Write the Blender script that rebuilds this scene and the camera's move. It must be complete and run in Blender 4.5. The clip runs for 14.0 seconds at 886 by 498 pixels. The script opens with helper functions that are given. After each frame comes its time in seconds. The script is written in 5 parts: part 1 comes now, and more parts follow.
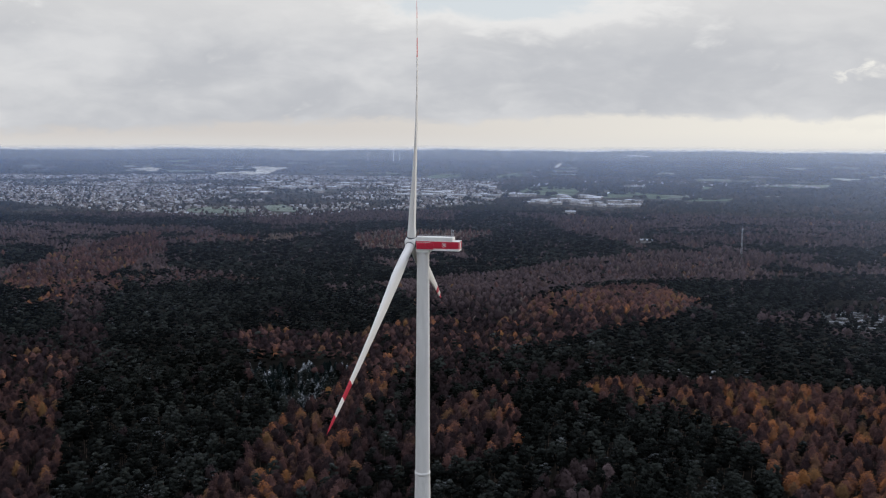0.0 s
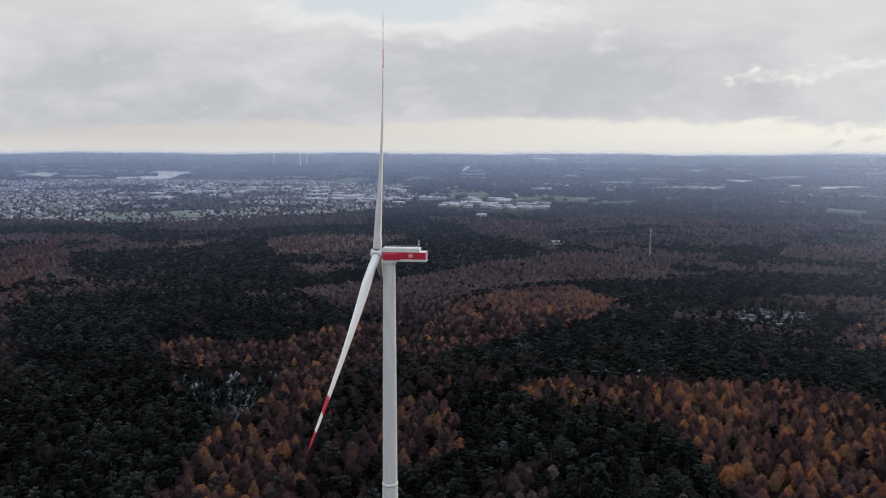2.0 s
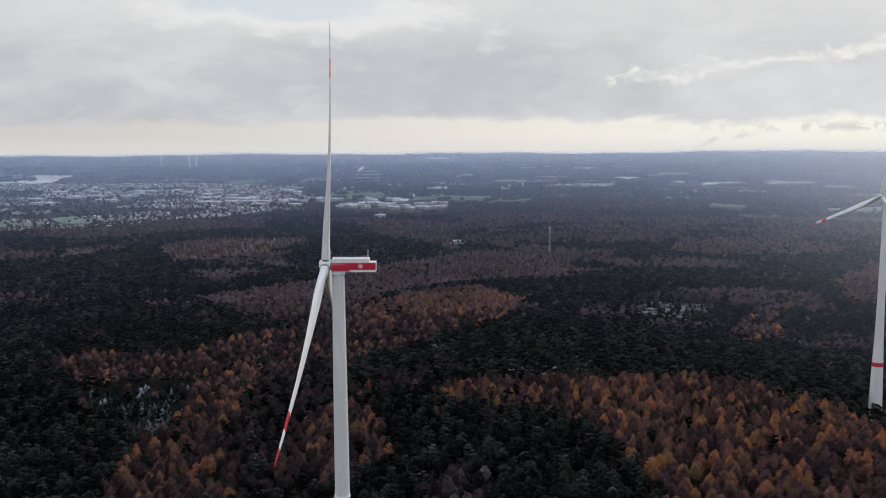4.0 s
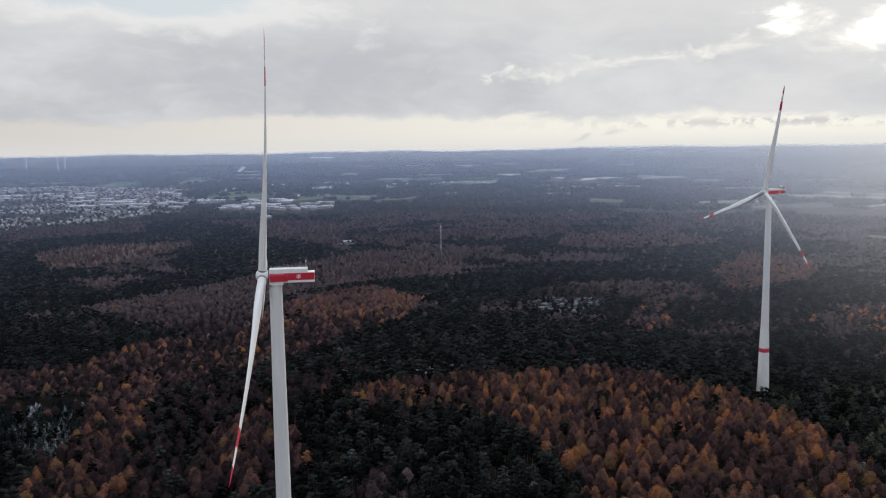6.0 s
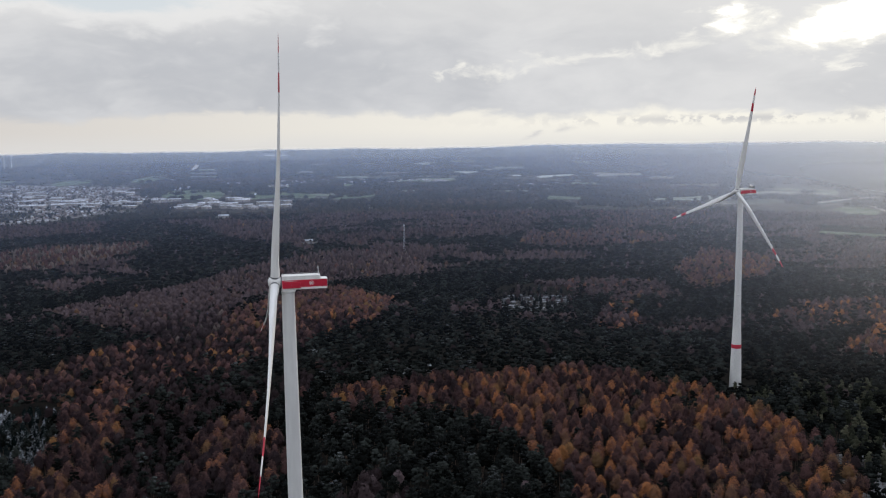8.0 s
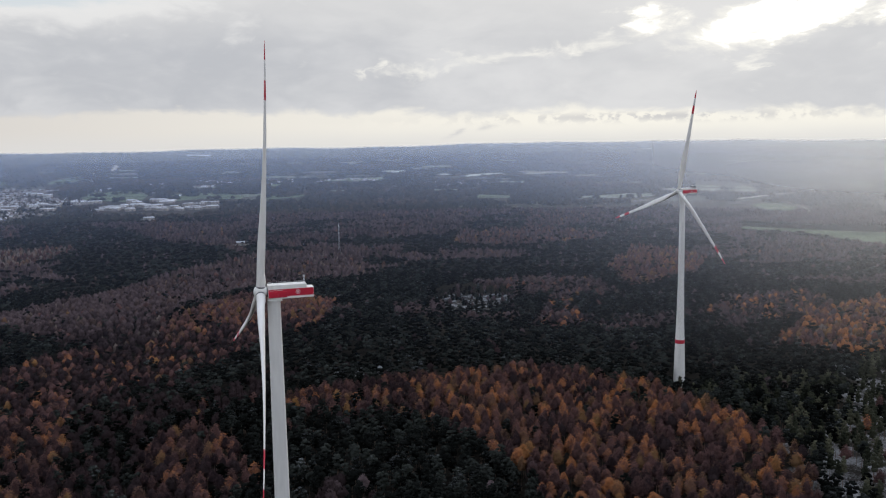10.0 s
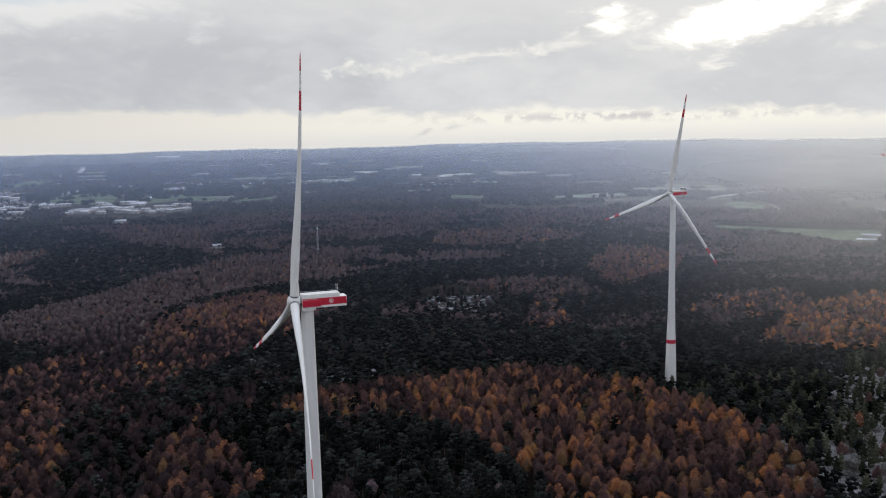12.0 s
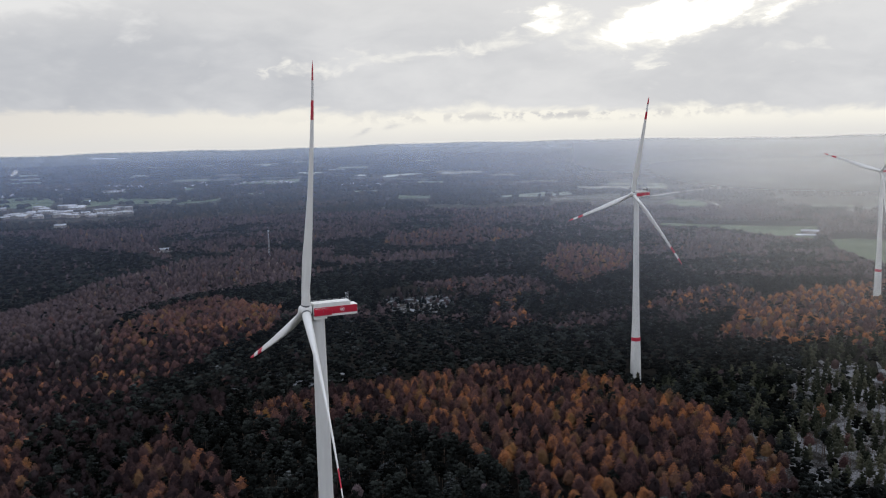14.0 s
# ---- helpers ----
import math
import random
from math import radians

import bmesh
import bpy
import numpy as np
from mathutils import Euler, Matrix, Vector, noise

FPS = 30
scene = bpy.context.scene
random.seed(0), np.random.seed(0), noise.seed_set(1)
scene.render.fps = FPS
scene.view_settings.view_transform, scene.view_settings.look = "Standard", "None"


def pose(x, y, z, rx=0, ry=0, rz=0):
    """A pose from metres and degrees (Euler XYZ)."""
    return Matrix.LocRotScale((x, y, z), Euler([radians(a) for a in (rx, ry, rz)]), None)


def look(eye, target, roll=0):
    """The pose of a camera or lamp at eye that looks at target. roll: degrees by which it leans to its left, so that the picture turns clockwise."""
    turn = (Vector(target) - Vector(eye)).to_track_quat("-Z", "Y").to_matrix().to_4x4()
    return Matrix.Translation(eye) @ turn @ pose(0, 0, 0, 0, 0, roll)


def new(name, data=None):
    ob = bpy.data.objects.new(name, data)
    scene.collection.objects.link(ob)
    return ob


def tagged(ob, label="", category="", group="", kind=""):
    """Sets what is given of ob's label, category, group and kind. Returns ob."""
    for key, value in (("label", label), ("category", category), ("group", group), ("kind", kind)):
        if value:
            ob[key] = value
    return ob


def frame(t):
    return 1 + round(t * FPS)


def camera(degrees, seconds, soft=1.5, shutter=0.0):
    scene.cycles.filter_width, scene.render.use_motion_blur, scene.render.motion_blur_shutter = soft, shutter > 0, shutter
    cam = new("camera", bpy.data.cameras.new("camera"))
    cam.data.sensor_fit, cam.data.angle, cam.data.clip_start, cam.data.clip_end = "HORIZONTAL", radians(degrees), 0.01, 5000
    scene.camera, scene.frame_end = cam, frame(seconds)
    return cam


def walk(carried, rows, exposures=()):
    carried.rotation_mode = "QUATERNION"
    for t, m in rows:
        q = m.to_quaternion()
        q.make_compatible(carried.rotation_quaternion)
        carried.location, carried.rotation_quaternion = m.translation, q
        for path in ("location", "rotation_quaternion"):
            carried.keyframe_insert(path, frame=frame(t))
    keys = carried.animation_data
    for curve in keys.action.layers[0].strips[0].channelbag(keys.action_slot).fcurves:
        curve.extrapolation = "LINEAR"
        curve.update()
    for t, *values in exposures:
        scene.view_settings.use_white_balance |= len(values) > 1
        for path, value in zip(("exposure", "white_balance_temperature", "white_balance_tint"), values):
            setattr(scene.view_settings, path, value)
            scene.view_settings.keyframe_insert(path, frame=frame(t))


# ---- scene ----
# ------------------------------------------------------------ camera
cam = camera(54.2, 14.0, 1.15)
# seconds, x, y, z, yaw, pitch, roll
PATH = [
    (0, 69.45, -280.40, 192.55, 12.590, -7.023, 0.307),
    (0.5, 64.21, -281.56, 193.02, 11.359, -6.986, 0.350),
    (1, 59.17, -282.61, 193.63, 9.869, -6.915, 0.282),
    (1.5, 54.28, -283.55, 194.33, 8.181, -6.855, 0.256),
    (2, 49.50, -284.37, 195.10, 6.292, -6.815, 0.201),
    (2.5, 44.79, -285.05, 195.91, 4.496, -6.822, 0.042),
    (3, 40.13, -285.58, 196.75, 2.693, -6.855, -0.090),
    (5.5, 16.79, -286.10, 200.96, -6.639, -6.998, -0.619),
    (6, 12.05, -285.81, 201.76, -8.687, -7.073, -0.776),
    (6.5, 7.26, -285.40, 202.55, -9.856, -7.157, -0.821),
    (7, 2.44, -284.89, 203.34, -10.634, -7.225, -0.837),
    (7.5, -2.42, -284.28, 204.11, -11.150, -7.277, -0.803),
    (8, -7.31, -283.58, 204.89, -11.806, -7.304, -0.808),
    (8.5, -12.24, -282.81, 205.67, -12.800, -7.343, -0.841),
    (9, -17.19, -281.97, 206.46, -14.492, -7.398, -0.888),
    (11.5, -42.51, -276.96, 210.61, -18.387, -7.533, -1.098),
    (12, -47.72, -275.80, 211.48, -18.967, -7.539, -1.160),
    (12.5, -53.02, -274.58, 212.36, -19.653, -7.564, -1.229),
    (13, -58.42, -273.28, 213.22, -20.549, -7.571, -1.287),
    (13.5, -63.95, -271.90, 214.06, -21.715, -7.635, -1.356),
    (14, -69.64, -270.41, 214.86, -22.915, -7.665, -1.423),
]
walk(cam, [(t, pose(x, y, z, 90 + pitch, 0, yaw) @ pose(0, 0, 0, 0, 0, roll)) for t, x, y, z, yaw, pitch, roll in PATH])

# ------------------------------------------------------------ sky and sun
SUN_AZ, SUN_EL = radians(36), radians(13)      # azimuth from +y towards +x


def heading(az, el):
    return Vector((math.sin(az) * math.cos(el), math.cos(az) * math.cos(el), math.sin(el)))


sun = new("sun", bpy.data.lights.new("sun", "SUN"))
sun.data.energy, sun.data.angle, sun.data.color = 1.6, radians(20), (1.0, 0.90, 0.77)
sun.matrix_world = look(heading(SUN_AZ, SUN_EL) * 900, (0, 0, 0))


class Nodes:
    """Small helper to lay out a node tree."""

    def __init__(self, tree):
        self.tree = tree

    def add(self, kind, props=None, **sockets):
        node = self.tree.nodes.new(kind)
        for key, value in (props or {}).items():
            setattr(node, key, value)
        for key, value in sockets.items():
            name = key.replace("_", " ")
            socket = node.inputs[int(key[1:])] if key[0] == "i" and key[1:].isdigit() else node.inputs[name]
            if isinstance(value, bpy.types.NodeSocket):
                self.tree.links.new(value, socket)
            else:
                socket.default_value = value
        return node

    def math(self, op, a, b=0.0, clamp=False):
        return self.add("ShaderNodeMath", {"operation": op, "use_clamp": clamp}, i0=a, i1=b).outputs[0]

    def smooth(self, value, low, high, to_low=0.0, to_high=1.0):
        return self.add("ShaderNodeMapRange", {"interpolation_type": "SMOOTHSTEP"}, i0=value, i1=low, i2=high, i3=to_low, i4=to_high).outputs[0]

    def mix(self, factor, a, b):
        return self.add("ShaderNodeMix", {"data_type": "RGBA"}, i0=factor, i6=a, i7=b).outputs[2]

    def noise(self, vector, scale, detail=3.0, rough=0.55):
        return self.add("ShaderNodeTexNoise", None, Vector=vector, Scale=scale, Detail=detail, Roughness=rough).outputs[0]


def build_sky():
    world = bpy.data.worlds.new("sky")
    scene.world = world
    world.use_nodes = True
    world.node_tree.nodes.clear()
    n = Nodes(world.node_tree)
    way = n.add("ShaderNodeTexCoord").outputs["Generated"]
    axes = n.add("ShaderNodeSeparateXYZ", None, Vector=way).outputs
    az = n.math("MULTIPLY", n.math("ARCTAN2", axes[0], axes[1]), 57.3)          # degrees from +y to +x
    el = n.math("MULTIPLY", n.math("ARCSINE", axes[2]), 57.3)
    # low stratus, seen edge on: broad banks with lumps
    view = n.add("ShaderNodeCombineXYZ", None, X=az, Y=n.math("MULTIPLY", el, 2.3), Z=n.math("MULTIPLY", el, 0.35)).outputs[0]
    warp = n.add("ShaderNodeTexNoise", None, Vector=view, Scale=0.12, Detail=3.0).outputs["Color"]
    view = n.add("ShaderNodeVectorMath", {"operation": "ADD"}, i0=view, i1=n.add("ShaderNodeVectorMath", {"operation": "SCALE"}, i0=warp, Scale=5.0).outputs[0]).outputs[0]
    big = n.noise(view, 0.075, 4.0, 0.5)
    mid = n.noise(view, 0.22, 5.0, 0.52)
    fine = n.noise(view, 0.7, 6.0, 0.55)

    tear = n.add("ShaderNodeSeparateColor", None, i0=n.add("ShaderNodeTexNoise", None, Vector=view, Scale=0.33, Detail=5.0, Roughness=0.6).outputs["Color"]).outputs
    torn_az = n.math("ADD", az, n.math("MULTIPLY", n.math("SUBTRACT", tear[0], 0.5), 9.0))
    torn_el = n.math("ADD", el, n.math("MULTIPLY", n.math("SUBTRACT", tear[1], 0.5), 3.0))

    def spot(a, e, wide, high, lean=0.0, frayed=False):
        """A soft oval on the sky, at azimuth a and elevation e."""
        da = n.math("SUBTRACT", torn_az if frayed else az, a)
        de = n.math("SUBTRACT", n.math("SUBTRACT", torn_el if frayed else el, e), n.math("MULTIPLY", da, lean))
        da, de = n.math("DIVIDE", da, wide), n.math("DIVIDE", de, high)
        return n.math("POWER", 2.718, n.math("MULTIPLY", n.math("ADD", n.math("MULTIPLY", da, da), n.math("MULTIPLY", de, de)), -1.0))

    def total(first, *more):
        for other in more:
            first = n.math("ADD", first, other)
        return first

    shade = total(n.math("MULTIPLY", big, 0.60), n.math("MULTIPLY", mid, 0.30), n.math("MULTIPLY", fine, 0.10))
    depth = n.smooth(shade, 0.36, 0.63)
    cloud = n.mix(depth, (0.70, 0.705, 0.72, 1), (0.515, 0.53, 0.565, 1))
    cloud = n.mix(n.smooth(el, 5.0, 9.0, 0.0, 0.55), cloud, (0.745, 0.74, 0.735, 1))
    # towards the hidden sun the sheet is whiter
    toward = n.add("ShaderNodeVectorMath", {"operation": "DOT_PRODUCT"}, i0=way, i1=heading(SUN_AZ, SUN_EL)).outputs["Value"]
    glow = n.math("POWER", n.math("MAXIMUM", toward, 0.0), 16.0)
    cloud = n.mix(n.math("MULTIPLY", glow, 0.42), cloud, (0.86, 0.845, 0.82, 1))
    # overhead the cloud is thin and bright
    cloud = n.mix(n.smooth(el, 12.0, 50.0), cloud, (1.08, 1.19, 1.45, 1))
    # pale blue rents
    sky = n.add("ShaderNodeTexSky", {"sky_type": "NISHITA", "sun_disc": False, "sun_elevation": SUN_EL, "sun_rotation": SUN_AZ})
    clear = n.mix(0.82, n.add("ShaderNodeVectorMath", {"operation": "SCALE"}, i0=sky.outputs[0], Scale=0.08).outputs[0], (0.74, 0.785, 0.83, 1))
    lumps = total(n.math("MULTIPLY", big, 0.35), n.math("MULTIPLY", mid, 0.45), n.math("MULTIPLY", fine, 0.2))
    blue = n.smooth(total(lumps, n.math("MULTIPLY", spot(-9.5, 9.0, 8.5, 1.35), 0.36)), 0.62, 0.76)
    rim = n.smooth(total(lumps, n.math("MULTIPLY", spot(-8.0, 8.6, 11.0, 1.7), 0.34), n.math("MULTIPLY", spot(-30.0, 10.5, 20.0, 2.0), 0.10)), 0.58, 0.74)
    cloud = n.mix(n.math("MULTIPLY", rim, 0.7), cloud, (0.86, 0.855, 0.845, 1))
    cloud = n.mix(n.math("MULTIPLY", blue, n.smooth(el, 6.6, 8.0)), cloud, clear)
    # bright breaks round the sun
    torn = total(n.math("MULTIPLY", mid, 0.55), n.math("MULTIPLY", fine, 0.45))
    torn = n.math("ADD", n.math("MULTIPLY", n.math("SUBTRACT", torn, 0.5), 1.3), 0.34)
    breaks = total(torn, *(n.math("MULTIPLY", spot(a, e, wide, high, lean, True), much) for a, e, wide, high, lean, much in (
        (37.2, 6.4, 4.6, 1.25, 0.16, 0.80), (42.5, 7.5, 5.0, 1.3, 0.15, 0.62), (30.2, 7.1, 2.1, 1.0, 0.25, 0.64), (21.0, 4.9, 8.0, 0.65, 0.085, 0.38),
        (15.0, 3.85, 2.0, 0.45, 0.20, 0.16), (36.4, 4.35, 1.4, 0.45, 0.10, 0.36), (12.3, 3.95, 1.4, 0.6, 0.50, 0.30), (45.0, 4.6, 3.0, 0.6, 0.10, 0.30))))
    edge = n.smooth(breaks, 0.50, 0.92)
    core = n.smooth(breaks, 0.78, 1.08)
    cloud = n.mix(edge, cloud, (0.95, 0.93, 0.87, 1))
    cloud = n.mix(core, cloud, (1.35, 1.33, 1.28, 1))
    # the cream-coloured strip below the cloud base, with scraps of cloud in it
    ragged = n.math("MULTIPLY", n.math("SUBTRACT", mid, 0.5), 2.4)
    arch = n.math("SUBTRACT", az, 8.0)
    base = n.math("ADD", n.math("SUBTRACT", 1.6, n.math("MULTIPLY", n.math("MULTIPLY", arch, arch), 0.0005)), n.math("ADD", n.math("MULTIPLY", ragged, 0.7), n.math("MULTIPLY", n.math("SUBTRACT", fine, 0.5), 1.1)))
    below = n.smooth(n.math("SUBTRACT", el, base), -0.25, 0.45, 1.0, 0.0)
    sunny = n.smooth(az, -30.0, 30.0)
    cream = n.mix(sunny, (0.635, 0.605, 0.585, 1), (0.94, 0.91, 0.825, 1))
    cream = n.mix(n.smooth(n.math("ADD", el, n.math("MULTIPLY", mid, 0.5)), -0.5, 1.1, 0.75, 0.0), cream, (0.72, 0.715, 0.71, 1))
    row = n.math("MULTIPLY", spot(31.0, 0.98, 12.0, 0.30), n.smooth(n.noise(n.add("ShaderNodeCombineXYZ", None, X=az, Y=n.math("MULTIPLY", el, 1.5)).outputs[0], 0.95, 4.0, 0.55), 0.46, 0.56))
    cream = n.mix(n.math("MULTIPLY", row, 0.85), cream, (0.60, 0.595, 0.60, 1))
    steam = n.math("MAXIMUM", spot(18.0, 0.20, 0.7, 0.16, 0.40), n.math("MULTIPLY", spot(19.9, 0.52, 0.8, 0.16, 0.2), 0.8))
    steam = n.math("MULTIPLY", steam, n.smooth(fine, 0.38, 0.6))
    cream = n.mix(n.math("MULTIPLY", steam, 0.8), cream, (0.58, 0.58, 0.60, 1))
    cloud = n.mix(below, cloud, cream)
    back = n.add("ShaderNodeBackground", None, Color=cloud, Strength=1.0)
    n.add("ShaderNodeOutputWorld", None, Surface=back.outputs[0])


build_sky()


# ------------------------------------------------------------ materials
def material(name, rough=0.7, metal=0.0):
    mat = bpy.data.materials.new(name)
    mat.use_nodes = True
    n = Nodes(mat.node_tree)
    shader = mat.node_tree.nodes["Principled BSDF"]
    shader.inputs["Roughness"].default_value = rough
    shader.inputs["Metallic"].default_value = metal
    return mat, n, shader


def painted(name, colour, rough=0.5, spread=0.08, scale=0.35, streak=1.0, bump=0.0):
    """Coated or cast surface: broad and fine stains, stretched along z by streak."""
    mat, n, shader = material(name, rough)
    place = n.add("ShaderNodeTexCoord").outputs["Object"]
    place = n.add("ShaderNodeVectorMath", {"operation": "MULTIPLY"}, i0=place, i1=(1, 1, 1 / streak)).outputs[0]
    broad, fine = n.noise(place, scale, 4.0), n.noise(place, scale * 9, 5.0)
    stain = n.math("ADD", n.math("MULTIPLY", broad, 0.6), n.math("MULTIPLY", fine, 0.4))
    dark = tuple(c * (1 - 2.2 * spread) for c in colour) + (1,)
    lite = tuple(min(1, c * (1 + 1.2 * spread)) for c in colour) + (1,)
    n.tree.links.new(n.mix(n.smooth(stain, 0.3, 0.7), dark, lite), shader.inputs["Base Color"])
    n.tree.links.new(n.smooth(fine, 0.2, 0.8, rough - 0.08, rough + 0.1), shader.inputs["Roughness"])
    if bump:
        n.tree.links.new(n.add("ShaderNodeBump", None, Strength=bump, Distance=0.05, Height=fine).outputs[0], shader.inputs["Normal"])
    return mat


def foliage(name, dark, mid, lite, snow=0.0, rough=0.85, odd=None, grainy=1.0):
    """Needles or twigs: the tint of each tree comes from its own number, finer change from noise."""
    mat, n, shader = material(name, rough)
    shader.inputs["Specular IOR Level"].default_value = 0.0
    tint = n.add("ShaderNodeAttribute", {"attribute_name": "tint"}).outputs["Fac"]
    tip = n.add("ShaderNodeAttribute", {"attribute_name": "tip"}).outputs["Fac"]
    geo = n.add("ShaderNodeNewGeometry").outputs
    grain = n.noise(geo["Position"], 1.1, 4.0, 0.65)
    pads = n.noise(geo["Position"], 0.33, 2.0)
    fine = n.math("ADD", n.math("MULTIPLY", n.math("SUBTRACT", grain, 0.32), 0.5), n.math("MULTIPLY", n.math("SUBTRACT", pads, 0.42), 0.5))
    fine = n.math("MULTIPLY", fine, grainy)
    # twig tips painted lighter: needle ends' own colour plus light they catch
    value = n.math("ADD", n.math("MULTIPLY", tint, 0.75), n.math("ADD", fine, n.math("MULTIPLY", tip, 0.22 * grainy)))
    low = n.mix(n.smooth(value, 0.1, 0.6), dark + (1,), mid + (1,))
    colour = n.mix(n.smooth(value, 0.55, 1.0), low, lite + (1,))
    if odd:                                    # some trees have a tint of their own
        other = n.smooth(n.math("FRACT", n.math("MULTIPLY", tint, 23.7)), 0.70, 1.0, 0.0, 0.65)
        colour = n.mix(n.math("MULTIPLY", other, n.smooth(value, 0.2, 0.6)), colour, odd + (1,))
    if snow:
        rise = n.add("ShaderNodeSeparateXYZ", None, Vector=geo["Normal"]).outputs[2]
        patch = n.noise(geo["Position"], 0.05, 3.0)
        cap = n.math("MULTIPLY", n.smooth(rise, 0.55 - 0.4 * (snow > 0.5), 0.9 - 0.3 * (snow > 0.5)), n.smooth(n.math("ADD", n.math("MULTIPLY", patch, 0.6), n.math("MULTIPLY", grain, 0.5)), 0.62 - 0.16 * snow, 0.80 - 0.12 * snow))
        colour = n.mix(n.math("MULTIPLY", cap, min(1.0, 0.06 + 1.3 * snow)), colour, (0.62, 0.65, 0.70, 1))
    n.tree.links.new(colour, shader.inputs["Base Color"])
    fuzz = n.noise(geo["Position"], 2.4, 3.0, 0.7)
    n.tree.links.new(n.add("ShaderNodeBump", None, Strength=0.9, Distance=0.5, Height=fuzz).outputs[0], shader.inputs["Normal"])
    return mat


PINE = foliage("pine_needles", (0.0025, 0.0027, 0.0024), (0.0073, 0.0083, 0.0076), (0.0282, 0.0317, 0.0284), 0.09, grainy=1.5)
SPRUCE = foliage("snowy_spruce_needles", (0.004, 0.007, 0.007), (0.009, 0.013, 0.013), (0.024, 0.031, 0.030), 0.52)
# olive needles, lightened well past PINE for pines standing in sunlight
GREEN = foliage("young_pine_needles", (0.012, 0.014, 0.010), (0.036, 0.038, 0.026), (0.085, 0.083, 0.055), 0.06)
LARCH = foliage("larch_needles", (0.022, 0.0158, 0.0178), (0.092, 0.0510, 0.0475), (0.300, 0.122, 0.048), odd=(0.160, 0.096, 0.036), grainy=1.0)
BARE = foliage("bare_twigs", (0.025, 0.0180, 0.0188), (0.072, 0.0525, 0.0545), (0.114, 0.086, 0.090), odd=(0.085, 0.056, 0.043), grainy=0.6)
PALE = foliage("pale_birch_twigs", (0.075, 0.060, 0.054), (0.125, 0.098, 0.088), (0.175, 0.137, 0.120), odd=(0.15, 0.085, 0.05), grainy=0.7)
BARK = painted("bark", (0.10, 0.065, 0.045), 0.9, 0.2, 1.5, 6)
WHITE = painted("white_coating", (0.70, 0.69, 0.66), 0.82, 0.06, 0.10, 6)
STEEL = painted("light_grey_tower_paint", (0.655, 0.65, 0.63), 0.75, 0.05, 0.12, 9)
CONCRETE = painted("pale_concrete", (0.645, 0.64, 0.615), 0.8, 0.07, 0.2, 5, 0.2)
RED = painted("traffic_red_paint", (0.46, 0.008, 0.034), 0.45, 0.06, 0.2)
GREY = painted("dark_grey_metal", (0.12, 0.12, 0.125), 0.5, 0.1, 1.0)
ROOFS = painted("snow_dusted_roof", (0.40, 0.415, 0.44), 0.8, 0.3, 0.05)
WALLS = painted("house_render", (0.28, 0.255, 0.230), 0.85, 0.3, 0.02)
ZINC = painted("galvanised_steel", (0.45, 0.46, 0.47), 0.45, 0.1, 0.8)


# ------------------------------------------------------------ ground
EYE_X, EYE_Y, EYE_Z = 0.0, -280.0, 203.0
BEND, REACH = 1500.0, 3200.0                   # the far land is drawn in towards the horizon
PLAIN = -22.0


def hills(x, y):
    """Height of the ground near the turbines."""
    def bump(cx, cy, wide, high):
        return high * np.exp(-((x - cx) ** 2 + (y - cy) ** 2) / (2 * wide * wide))
    r = np.hypot(x - EYE_X, y - EYE_Y)
    z = -2.0 + bump(280, 120, 170, 9) + bump(-130, 520, 130, -17) + bump(90, 700, 120, 13) + bump(352, 319, 60, -5)
    z = z + 2.5 * np.sin(x / 173 + 0.7) * np.sin(y / 211 + 0.3)
    far = np.clip((r - 800) / 700, 0, 1)
    return z * (1 - far) + PLAIN * far


def true_reach(r):
    t = np.clip((r - BEND) / REACH, 0, 0.9985)
    return np.where(r > BEND, BEND - REACH * np.log(1 - t), r)


def drawn_reach(rt):
    return np.where(rt > BEND, BEND + REACH * (1 - np.exp(-(rt - BEND) / REACH)), rt)


def ground(x, y):
    x, y = np.asarray(x, float), np.asarray(y, float)
    r = np.maximum(np.hypot(x - EYE_X, y - EYE_Y), 1e-6)
    rt = true_reach(r)
    az = np.arctan2(x - EYE_X, y - EYE_Y)
    far = EYE_Z - r * ((EYE_Z - PLAIN) / rt)
    ridge = np.clip((r - 3600) / 1000, 0, 1) ** 2
    far = far + ridge * (9 * np.exp(-((az - 0.46) / 0.16) ** 2) + 3 * np.sin(az * 23) + 2 * np.sin(az * 61 + 1))
    return np.where(r > BEND, far, hills(x, y))


def drawn(xt, yt):
    """Where a far place (true plan) is drawn, and the scale there."""
    rt = np.maximum(np.hypot(xt - EYE_X, yt - EYE_Y), 1e-6)
    k = drawn_reach(rt) / rt
    return EYE_X + (xt - EYE_X) * k, EYE_Y + (yt - EYE_Y) * k, k


